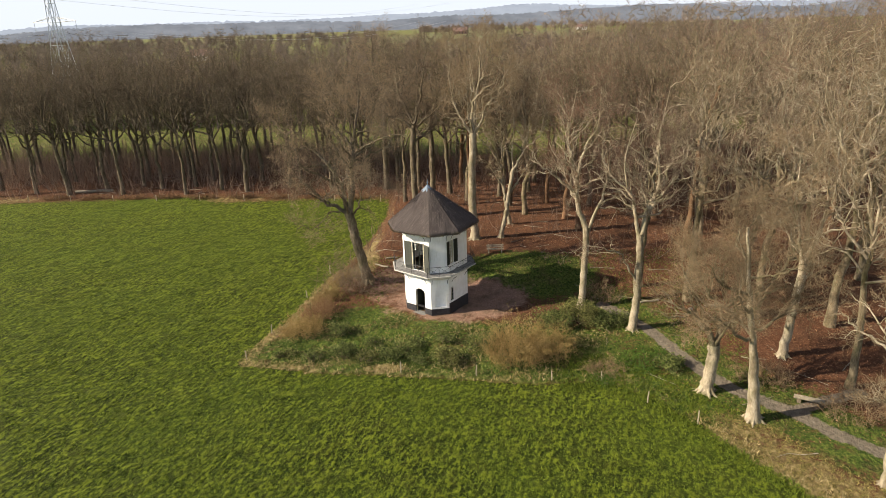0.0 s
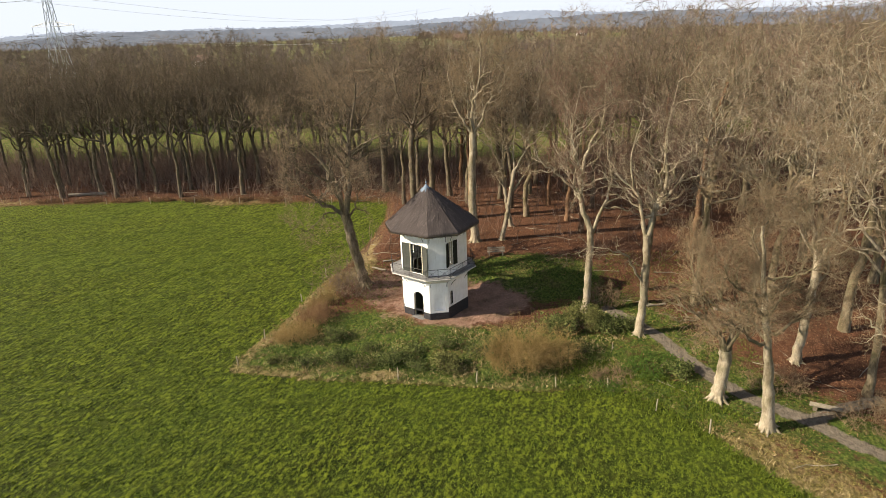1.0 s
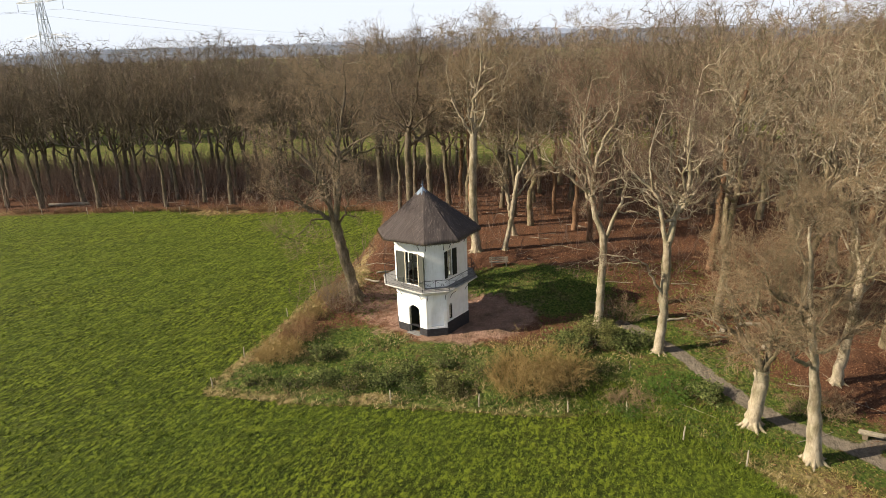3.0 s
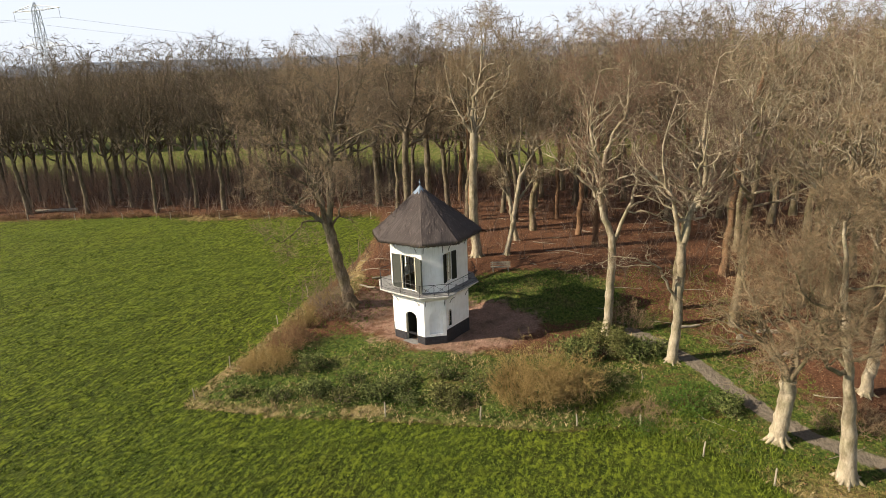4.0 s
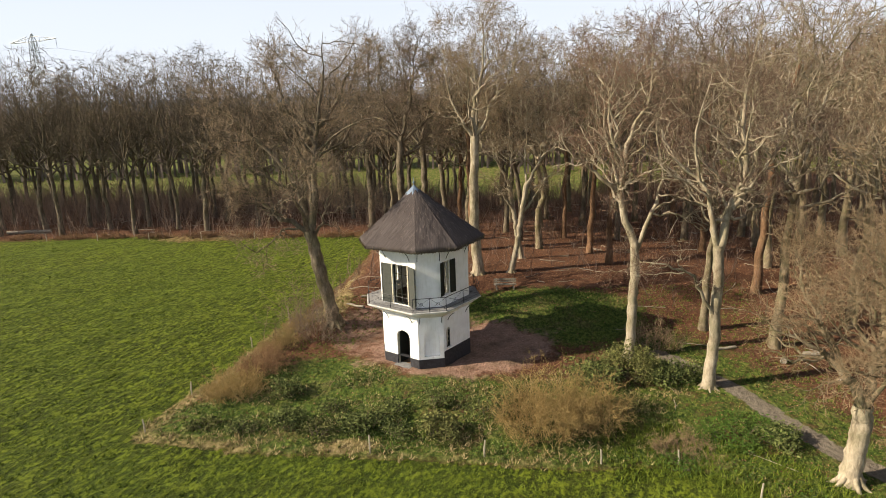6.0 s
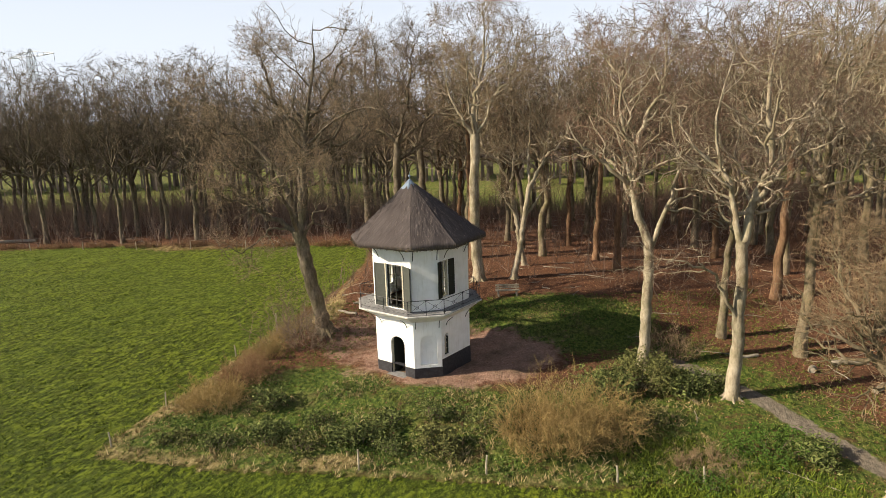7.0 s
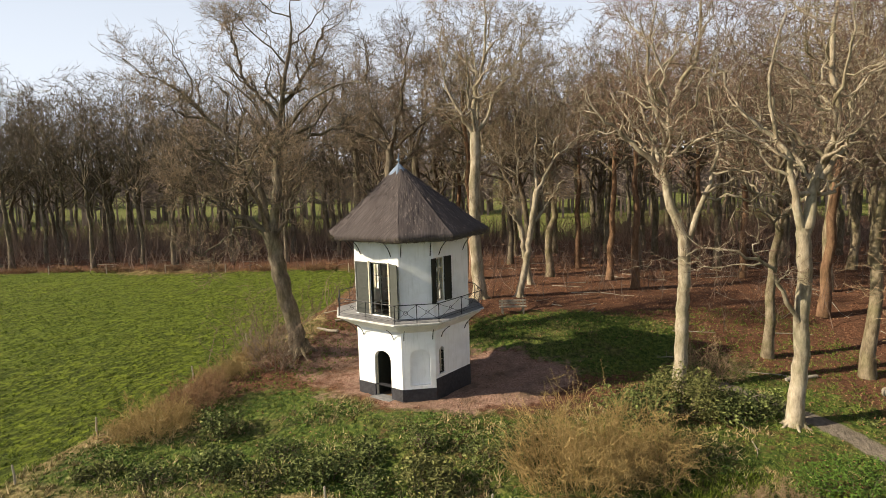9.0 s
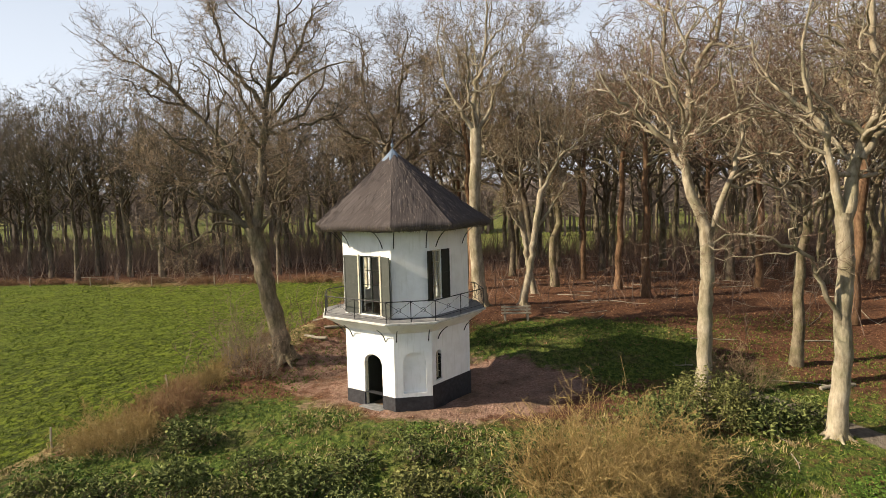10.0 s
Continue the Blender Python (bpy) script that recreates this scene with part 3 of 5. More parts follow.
def build_ground():
    xs, ys = graded(-32, 34, 0.33, -3500, 3500), graded(24, 74, 0.33, -900, 4600)
    X, Y = np.meshgrid(xs, ys)
    Z = height(X, Y)
    rng = np.random.default_rng(5)
    near = (np.abs(X) < 45) & (Y > 10) & (Y < 100)
    Z += np.where(near, rng.normal(0, 0.022, X.shape), 0)
    W, H = len(xs), len(ys)
    i = np.arange(W * H).reshape(H, W)
    q = np.stack([i[:-1, :-1], i[:-1, 1:], i[1:, 1:], i[1:, :-1]], -1)
    me = mesh_np("ground", np.stack([X, Y, Z], -1), q, None, True)
    d = wood_depth(X, Y)
    r = np.hypot(X - TOWER[0], Y - TOWER[1])
    path = 1 - step(0.25, 0.95, np.minimum(segment_distance(X, Y, FOOTPATH, False), segment_distance(X, Y, SIDE_PATH, False) + 0.1))
    red = 1 - step(0.5, 1.4, np.hypot((X - 0.9) / 6.6, (Y - 55.6) / 4.7) + 0.16 * np.sin(X * 1.3) * np.sin(Y * 1.1))
    red = np.maximum(red, (1 - step(0.7, 1.3, np.hypot((X + 5.5) / 3.2, (Y - 58.5) / 4.0))) * 0.6)
    # green floor on the front bank, behind the terrace and beside the path
    lawn = (1 - step(50.5, 53.5, Y + 0.12 * np.abs(X + 2))) * (1 - step(13, 18, X)) * 0.72
    lawn = np.maximum(lawn, (1 - step(0.6, 1.3, np.hypot((X + 8.0) / 5.5, (Y - 50.5) / 4.6))) * 0.78)
    lawn = np.maximum(lawn, (1 - step(0.7, 1.2, np.hypot((X - 7.5) / 8.0, (Y - 59.7) / 5.0))) * 0.9)
    lawn = np.maximum(lawn, (1 - step(1.5, 6.5, segment_distance(X, Y, FOOTPATH, False))) * 0.72)
    lawn = np.maximum(lawn, (1 - step(2.0, 6.0, d)) * step(9, 12, X) * (1 - step(46, 50, Y)) * (0.3 + 0.55 * step(33, 38, Y)))
    lawn = lawn * step(-0.3, 0.5, d)
    lawn = np.maximum(lawn, np.where((d < -0.5) & (Y > 105) & (Y < 500), 0.6, 0.0))
    dry = np.exp(-((d - 0.6) / 0.8) ** 2) * np.where(X < -11, 0.62, np.where(X < 5, 0.36, 0.3))
    dry = np.maximum(dry, np.exp(-((d - 2.0) / 1.6) ** 2) * (1 - step(-9, -7, X)) * step(48, 52, Y) * (1 - step(86, 90, Y)) * 0.7)
    dry = np.maximum(dry, np.exp(-((d - 0.5) / 0.7) ** 2) * step(15.5, 17, X) * (1 - step(35, 38, Y)) * 0.95)
    dry = np.maximum(dry, step(0.4, 1.2, d) * (1 - step(2.5, 4.5, d)) * step(17, 18.5, X) * (1 - step(36, 39, Y)) * 0.62)
    dry = np.maximum(dry, (1 - step(0.5, 1.2, np.hypot((X + 5.6) / 2.2, (Y - 44.9) / 0.7))) * 0.9)
    dry = np.maximum(dry, (1 - step(0.5, 1.2, np.hypot((X - 13.2) / 1.4, (Y - 42.3) / 0.8))) * 0.8)
    dry = np.maximum(dry, (1 - step(0.4, 1.2, np.hypot((X + 9.5) / 2.5, (Y - 63.5) / 5.0))) * 0.75)
    # straw beyond Y 300 also puts pale distance haze into the colour
    dry = np.maximum(dry, np.where(d < -1, 1.0, 0.0) * np.where(Y > 300, 0.47, np.where(Y > 110, 0.4, 0.0)))
    wood = step(-0.4, 0.7, d) * np.where(Y > 138, 0.2, 1.0)
    # farmland far behind the wood, paled by haze put into its colour
    hazed_farm = step(500, 640, Y + 0.1 * X) * (0.75 + 0.25 * np.sign(np.sin(X * 0.011 + 1.0) + np.sin(Y * 0.008)))
    for name, cols in (("zone", (wood, path, red)), ("zone_more", (dry, lawn * (red < 0.6), hazed_farm))):
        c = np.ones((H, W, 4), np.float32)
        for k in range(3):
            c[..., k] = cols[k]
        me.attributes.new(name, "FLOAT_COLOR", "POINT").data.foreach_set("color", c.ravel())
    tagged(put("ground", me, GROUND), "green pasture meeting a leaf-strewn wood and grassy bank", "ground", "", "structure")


build_ground()


# ---- the pavilion ----
R_WALL, R_DECK, R_ROOF, CORNER = 3.0, 3.92, 4.10, -98.0
TURNS = [-98.0 + 90 * (k // 2) + 32 * (k % 2) for k in range(8)]
LONG, SHORT = radians(29.0), radians(16.0)
T22 = math.tan(radians(22.5))


def apothem(k):
    return R_WALL * math.cos(SHORT if k % 2 else LONG)


def half_side(k):
    return R_WALL * math.sin(SHORT if k % 2 else LONG)


Z_PLINTH, Z_DECK, Z_TOP = 0.62, 4.12, 8.0


def face_place(k, x, y, z, apo=None):
    """Place x along face k, y out of it, z up. Face 0 holds the entrance, 1 the blind arch, 2 the side window."""
    apo = apothem(k) if apo is None else apo
    n = radians(-127 + 45 * k)
    c, s = math.cos(n), math.sin(n)
    return (c * (apo + y) - s * x, s * (apo + y) + c * x, z)


def tidy(me):
    bm = bmesh.new()
    bm.from_mesh(me)
    bmesh.ops.remove_doubles(bm, verts=bm.verts, dist=0.0005)
    bmesh.ops.recalc_face_normals(bm, faces=bm.faces)
    bm.to_mesh(me)
    bm.free()
    return me


def wall_panel(k, z0, z1, opening=None, thick=0.32, proud=0.0):
    """One side of the octagon, with an opening (x0, x1, bottom, spring, rise) through it."""
    apo = apothem(k) + proud
    half = half_side(k) + proud * T22
    inner = half_side(k) - thick * T22
    xs = [-half, half]
    arch = None
    if opening:
        a, b, zb, zs, rise = opening
        n = 12 if rise else 1
        cols = [a + (b - a) * i / n for i in range(n + 1)]
        xs = [-half] + cols + [half]
        arch = lambda x: zs + rise * math.sqrt(max(0.0, 1 - ((x - (a + b) / 2) / ((b - a) / 2)) ** 2)) if rise else zs
    p = Pile()

    def both(c):
        for back in (0, 1):
            v = []
            for x, z in c:
                xx = x
                if back and abs(abs(x) - half) < 1e-6:
                    xx = math.copysign(inner, x)
                v.append(face_place(k, xx, -(thick + proud) if back else 0.0, z, apo))
            p.add(v, [(0, 1, 2, 3)] if not back else [(3, 2, 1, 0)])

    def reveal(c0, c1):
        p.add([face_place(k, *(c[0], y, c[1]), apo) for c, y in ((c0, 0), (c1, 0), (c1, -thick - proud), (c0, -thick - proud))], [(0, 1, 2, 3)])

    for i in range(len(xs) - 1):
        x, w = xs[i], xs[i + 1]
        if opening and a - 1e-6 <= x and w <= b + 1e-6:
            if zb > z0 + 0.001:
                both([(x, z0), (w, z0), (w, zb), (x, zb)])
                reveal((x, zb), (w, zb))
            if min(arch(x), arch(w)) < z1:
                both([(x, arch(x)), (w, arch(w)), (w, z1), (x, z1)])
                reveal((x, arch(x)), (w, arch(w)))
        else:
            both([(x, z0), (w, z0), (w, z1), (x, z1)])
    if opening:
        for x in (a, b):
            reveal((x, max(zb, z0)), (x, min(arch(x), z1)))
    p.add([face_place(k, x, y, z1, apo) for x, y in ((-half, 0), (half, 0), (inner, -thick - proud), (-inner, -thick - proud))], [(0, 1, 2, 3)])
    return tidy(p.mesh("wall_panel"))


def face_box(p, k, x0, x1, y0, y1, z0, z1):
    c = [face_place(k, x, y, z) for z in (z0, z1) for x, y in ((x0, y0), (x1, y0), (x1, y1), (x0, y1))]
    return p.add(c, [(0, 3, 2, 1), (4, 5, 6, 7), (0, 1, 5, 4), (1, 2, 6, 5), (2, 3, 7, 6), (3, 0, 4, 7)])


def plan(r, z):
    """The outline of the walls, at the radius r."""
    shift = -0.12 * max(0.0, (r - R_WALL) / (R_DECK - R_WALL))
    return [(shift + r * math.cos(radians(a)), r * math.sin(radians(a)), z) for a in TURNS]


def octagon(r, z, cx=0.0, cy=0.0, turn=0.0):
    return [(cx + r * math.cos(radians(CORNER + turn + 45 * k)), cy + r * math.sin(radians(CORNER + turn + 45 * k)), z) for k in range(8)]


def rings(p, list_of_rings, close=(False, False)):
    n = len(list_of_rings[0])
    v = [c for ring in list_of_rings for c in ring]
    q = [(i * n + j, i * n + (j + 1) % n, (i + 1) * n + (j + 1) % n, (i + 1) * n + j) for i in range(len(list_of_rings) - 1) for j in range(n)]
    p.add(v, q)
    for flag, ring in zip(close, (list_of_rings[0], list_of_rings[-1])):
        if flag:
            c = np.mean(np.array(ring), axis=0)
            p.add([*ring, tuple(c)], None, [(j, (j + 1) % n, n) for j in range(n)])
    return p


def bar(p, a, b, r, sides=5):
    tubes(p, np.array([[a, b]], float), np.full((1, 2), r), sides)


def leaf_panel(k, x0, x1, z0, z1, turn, name, material, parent, hinge):
    """A shutter or door leaf hinged at x = hinge, turned out of its face by turn degrees."""
    w = x1 - x0
    side = 1 if hinge == x0 else -1
    ca, sa = math.cos(radians(turn)), math.sin(radians(turn))

    def spot(u, d, z):
        return face_place(k, hinge + side * (u * ca - d * sa), u * sa + d * ca + 0.03, z)

    def slab(p, u0, u1, d0, d1, a, b):
        c = [spot(u, d, z) for z in (a, b) for u, d in ((u0, d0), (u1, d0), (u1, d1), (u0, d1))]
        p.add(c, [(0, 3, 2, 1), (4, 5, 6, 7), (0, 1, 5, 4), (1, 2, 6, 5), (2, 3, 7, 6), (3, 0, 4, 7)])

    p = Pile()
    slab(p, 0, 0.08, -0.02, 0.03, z0, z1)
    slab(p, w - 0.08, w, -0.02, 0.03, z0, z1)
    for z in (z0, (z0 + z1) / 2 - 0.05, z1 - 0.1):
        slab(p, 0.08, w - 0.08, -0.02, 0.03, z, z + 0.1)
    slab(p, 0.08, w - 0.08, -0.006, 0.014, z0 + 0.1, z1 - 0.1)
    return put(name, tidy(p.mesh(name)), material, parent)


def build_pavilion():
    root = tagged(new("garden_pavilion"), "white octagonal two-storey tea pavilion with thatched roof and balcony", "pavilion")
    root.matrix_basis = pose(TOWER[0], TOWER[1], -0.15)
    door = (-0.35, 0.73, 0.0, 1.98, 0.42)
    tall = (-0.42, 0.82, Z_DECK + 0.08, 6.80, 0.0)
    low_win = (-1.17, -0.76, 1.25, 2.35, 0.23)
    high_win = (-1.28, -0.64, 4.85, 7.02, 0.0)
    for k in range(8):
        high = 1.06 if k in (2, 3) else Z_PLINTH
        put("plinth", wall_panel(k, -0.3, high, (door[0], door[1], 0.0, 3.0, 0.0) if k == 0 else None, proud=0.025), TAR, root, "black tarred plinth")
        low = door if k == 0 else (-0.46, 0.56, 0.78, 2.16, 0.45) if k == 1 else low_win if k == 2 else (-0.3, 0.3, 1.0, 2.2, 0.3) if k == 5 else None
        put("wall", wall_panel(k, high, Z_DECK - 0.2, low), WHITE, root, "whitewashed wall")
        up = tall if k == 0 else high_win if k == 2 else (-0.45, 0.45, 4.85, 6.95, 0.0) if k in (4, 5, 6) else None
        put("wall", wall_panel(k, Z_DECK - 0.02, Z_TOP, up), WHITE, root, "whitewashed wall")
    # blind arch, a shallow recess
    p = face_box(Pile(), 1, -0.58, 0.68, -0.315, -0.24, 0.65, 2.75)
    put("blind_arch", p.mesh("blind_arch"), WHITE, root, "shallow blind arch")
    # entrance: an open leaf and frame
    p = Pile()
    face_box(p, 0, -0.35, -0.31, -0.30, -0.06, 0.0, 2.0)
    face_box(p, 0, 0.68, 0.73, -0.20, -0.06, 0.0, 2.0)
    d = put("door", p.mesh("door_frame"), CREAM, root, "arched doorway with its dark leaf ajar")
    p = face_box(Pile(), 0, -0.305, -0.26, -1.1, -0.2, 0.02, 2.2)
    put("door_leaf", p.mesh("door_leaf"), DARKPAINT, d, "dark leaf swung inward")
    p = face_box(Pile(), 0, -0.45, 0.85, -0.3, 0.35, -0.2, 0.03)
    put("threshold", p.mesh("threshold"), DECK, d)
    # floors inside
    for name, z in (("lower_floor", 0.0), ("upper_floor", Z_DECK)):
        p = rings(Pile(), [plan(R_WALL - 0.33, z - 0.12), plan(R_WALL - 0.33, z)], (True, True))
        put(name, tidy(p.mesh(name)), FLOORWOOD, root)
    # windows: frames, bars, panes
    for k, (x0, x1, z0, z1, rise) in ((0, tall), (2, high_win), (2, low_win), (4, (-0.45, 0.45, 4.85, 6.95, 0.0)), (5, (-0.45, 0.45, 4.85, 6.95, 0.0)), (6, (-0.45, 0.45, 4.85, 6.95, 0.0))):
        top = z1 + rise
        p = Pile()
        for a, b in ((x0, x0 + 0.055), (x1 - 0.055, x1)):
            face_box(p, k, a, b, -0.17, -0.04, z0, z1)
        face_box(p, k, x0 + 0.055, x1 - 0.055, -0.16, -0.05, z0, z0 + 0.07)
        if not rise:
            face_box(p, k, x0 + 0.055, x1 - 0.055, -0.16, -0.05, z1 - 0.07, z1)
        w = put("window", tidy(p.mesh("window_frame")), DARKPAINT if k == 0 or rise else CREAM, root, "painted window frame with glazing bars")
        mid = (x0 + x1) / 2
        p = face_box(Pile(), k, mid - 0.025, mid + 0.025, -0.14, -0.07, z0 + 0.07, top - 0.07)
        put("mullion", p.mesh("mullion"), DARKPAINT if k == 0 else CREAM, w)
        for z in np.linspace(z0, top, 5)[1:-1]:
            for a, b in ((x0 + 0.055, mid - 0.025), (mid + 0.025, x1 - 0.055)):
                p = face_box(Pile(), k, a, b, -0.125, -0.085, z - 0.014, z + 0.014)
                put("glazing_bar", p.mesh("glazing_bar"), DARKPAINT if k == 0 else CREAM, w)
        for a, b in ((x0 + 0.055, mid), (mid, x1 - 0.055)):
            p = Pile().add([face_place(k, x, -0.105, z) for x, z in ((a, z0 + 0.05), (b, z0 + 0.05), (b, top - 0.05), (a, top - 0.05))], [(0, 1, 2, 3)])
            g = put("pane", p.mesh("pane"), GLASS, w)
            g.visible_shadow = False
        if k != 0:
            p = face_box(Pile(), k, x0 - 0.06, x1 + 0.06, -0.1, 0.07, z0 - 0.07, z0 - 0.004)
            put("sill", p.mesh("sill"), WHITE, w)
    # shutters
    leaf_panel(0, -1.34, -0.52, tall[2], tall[3], 3, "shutter", SHUTTER, root, -0.52)
    leaf_panel(0, 0.88, 1.66, tall[2], tall[3], 20, "shutter", SHUTTER, root, 0.88)
    for x in (-0.48, 0.82):
        p = face_box(Pile(), 0, x - 0.03, x + 0.05, -0.02, 0.06, tall[2], tall[3] + 0.05)
        put("jamb", p.mesh("jamb"), CREAM, root, "cream window jamb")
    leaf_panel(2, -1.68, -1.30, high_win[2], high_win[3], 7, "shutter", DARKPAINT, root, -1.30)
    leaf_panel(2, -0.62, -0.14, high_win[2], high_win[3], 8, "shutter", DARKPAINT, root, -0.62)
    # balcony: flared cornice, slab, deck
    p = rings(Pile(), [plan(R_WALL + 0.01, Z_DECK - 0.66), plan(R_WALL + 0.14, Z_DECK - 0.58), plan(R_DECK - 0.1, Z_DECK - 0.15), plan(R_DECK - 0.02, Z_DECK - 0.13)])
    put("cornice", p.mesh("cornice"), WHITE, root, "white flared cornice under the balcony")
    p = rings(Pile(), [plan(R_DECK - 0.02, Z_DECK - 0.13), plan(R_DECK, Z_DECK - 0.12), plan(R_DECK, Z_DECK - 0.05), plan(R_DECK - 0.03, Z_DECK - 0.03)])
    put("balcony_edge", p.mesh("balcony_edge"), EDGE, root, "weathered grey-white slab edge")
    p = rings(Pile(), [plan(R_DECK - 0.03, Z_DECK - 0.03), plan(R_WALL - 0.02, Z_DECK + 0.02)])
    put("balcony_deck", p.mesh("balcony_deck"), DECK, root, "grey balcony deck")
    # iron railing
    rail_r = R_DECK - 0.12
    base = plan(rail_r, Z_DECK)
    for k in range(8):
        a, b = np.array(base[k]), np.array(base[(k + 1) % 8])
        up = np.array([0, 0, 1.0])
        p = Pile()
        bar(p, a + up * 0.86, b + up * 0.86, 0.022)
        side = put("railing", p.mesh("railing"), IRON, root, "black wrought-iron railing")
        p = Pile()
        bar(p, a + up * 0.12, b + up * 0.12, 0.012)
        put("lower_rail", p.mesh("lower_rail"), IRON, side)
        for i in range(2):
            c, d2 = a + (b - a) * i / 2, a + (b - a) * (i + 1) / 2
            p = Pile()
            bar(p, c - up * 0.02, c + up * 0.88, 0.02)
            put("post", p.mesh("post"), IRON, side)
            for s, e in ((c + up * 0.12, d2 + up * 0.84), (d2 + up * 0.12, c + up * 0.84)):
                p = Pile()
                bar(p, s, e, 0.009, 4)
                put("cross_bar", p.mesh("cross_bar"), IRON, side)
            p = Pile()
            ring = np.array([(c + d2) / 2 + up * 0.48 + (b - a) / np.linalg.norm(b - a) * 0.1 * math.cos(t) + up * 0.1 * math.sin(t) for t in np.linspace(0, 2 * np.pi, 13)])
            tubes(p, ring[None], np.full((1, 13), 0.009), 4)
            put("ring", p.mesh("ring"), IRON, side)
    # iron braces below balcony and eaves
    for k in (0, 1, 2, 7):
        for x in ((-1.0, 1.0) if k % 2 == 0 else (-0.7, 0.7)):
            for z, out, drop in ((Z_DECK - 0.5, 0.55, 0.55), (Z_TOP - 0.1, 0.7, 0.75)):
                p = Pile()
                pts = [face_place(k, x, 0.02, z - drop), face_place(k, x, out * 0.25, z - drop * 0.55), face_place(k, x, out * 0.62, z - drop * 0.15), face_place(k, x, out, z + 0.06)]
                tubes(p, smooth_line(pts, 8)[None], np.full((1, 8), 0.022), 4)
                put("brace", p.mesh("brace"), IRON, root)
    # thatched roof
    rng = np.random.default_rng(11)
    cx, cy = -0.05, -0.1
    APEX_X = -0.42  # the apex stands a little off the middle
    EAVE = [a + (9.0 if k % 2 else 4.5) for k, a in enumerate(TURNS)]
    MID = [EAVE[k] + (18.25 if k % 2 == 0 else 26.75) for k in range(8)]

    def eave(r, z):
        s = min(1.0, max(0.0, (R_ROOF - r) / R_ROOF))
        mx = cx + (APEX_X - cx) * s
        return [(mx + r * math.cos(radians(a)), cy + r * math.sin(radians(a)), z) for a in EAVE]

    z0, ztop, rtop = 7.95, 11.28, 0.30
    prof = []
    for s in np.linspace(0, 1, 22):
        r = R_ROOF + 0.06 + (rtop - R_ROOF - 0.06) * s
        prof.append((r, z0 + 0.26 + (ztop - z0 - 0.26) * s - 0.10 * math.sin(math.pi * min(1, s * 1.0)) * (1 - s)))
    prof = [(R_WALL - 0.25, z0 + 0.55), (R_ROOF - 0.42, z0 - 0.02), (R_ROOF - 0.1, z0 - 0.03), (R_ROOF + 0.03, z0 + 0.05)] + prof
    for k in range(8):
        V, UV = [], []
        M = 22
        for i, (r, z) in enumerate(prof):
            A, B = np.array(eave(r, z)[k]), np.array(eave(r, z)[(k + 1) % 8])
            for j in range(M + 1):
                t = j / M
                c = A + (B - A) * t
                edge = min(t, 1 - t) * 2
                nrm = np.array([math.cos(radians(MID[k])) * 0.6, math.sin(radians(MID[k])) * 0.6, 0.8])
                w = noise.noise(Vector((c[0] * 1.6, c[1] * 1.6, c[2] * 1.6))) * 0.05 + noise.noise(Vector((c[0] * 5, c[1] * 5, c[2] * 2))) * 0.02
                lift = 0.05 * edge ** 0.6 - 0.025
                V.append(c + nrm * (w + lift) * (0.3 if j in (0, M) else 1.0))
                UV.append((t * r / R_ROOF, i / len(prof)))
        n = M + 1
        q = [(i * n + j, i * n + j + 1, (i + 1) * n + j + 1, (i + 1) * n + j) for i in range(len(prof) - 1) for j in range(M)]
        me = mesh_np("thatch_slope", V, q, None, True)
        uv = me.uv_layers.new(name="UVMap")
        li = np.array([l.vertex_index for l in me.loops])
        uv.data.foreach_set("uv", np.array(UV)[li].astype(np.float32).ravel())
        slope = put("thatch_slope", me, THATCH, root, "weathered dark reed thatch")
        # cut reed ends along the eave
        A, B = np.array(eave(R_ROOF, z0)[k]), np.array(eave(R_ROOF, z0)[(k + 1) % 8])
        t = rng.uniform(0, 1, (620, 1))
        s0 = A + (B - A) * t + np.stack([rng.normal(0, 0.03, 620), rng.normal(0, 0.03, 620), rng.uniform(0.0, 0.26, 620)], -1)
        out = np.array([math.cos(radians(MID[k])), math.sin(radians(MID[k])), -0.75])
        D = unit(out + rng.normal(0, 0.22, (620, 3))) * rng.uniform(0.05, 0.14, (620, 1))
        p = Pile()
        cones(p, s0, D, rng.uniform(0.006, 0.013, 620))
        tagged(put("reed_ends", p.mesh("reed_ends"), REED, slope), kind="stuff")
        # loose reed stalks lying on the slope
        m2 = 260
        u, s = rng.uniform(0.02, 0.98, m2), rng.uniform(0.03, 0.95, m2) ** 1.1
        lo, hi = np.array(eave(R_ROOF + 0.06, z0 + 0.26)), np.array(eave(rtop, ztop))
        e0 = lo[k] + (lo[(k + 1) % 8] - lo[k]) * u[:, None]
        e1 = hi[k] + (hi[(k + 1) % 8] - hi[k]) * u[:, None]
        pos = e0 + (e1 - e0) * s[:, None] + np.array([0, 0, 0.02])
        D = unit(e0 - e1 + rng.normal(0, 0.35, (m2, 3))) * rng.uniform(0.12, 0.34, (m2, 1))
        p = Pile()
        cones(p, pos, D, rng.uniform(0.006, 0.012, m2))
        tagged(put("loose_reed", p.mesh("loose_reed"), THATCH_STALK, slope), kind="stuff")
    # lead cap and finial
    p = rings(Pile(), [octagon(0.60, 10.98, APEX_X, cy), octagon(0.56, 11.06, APEX_X, cy), octagon(0.2, 11.42, APEX_X, cy), octagon(0.06, 11.58, APEX_X, cy)], (False, True))
    cap = put("roof_cap", p.mesh("roof_cap"), LEAD, root, "blue-grey lead cap")
    prof2 = [(0.03, 11.54), (0.03, 11.68), (0.075, 11.72), (0.085, 11.77), (0.06, 11.82), (0.02, 11.86), (0.012, 12.08)]
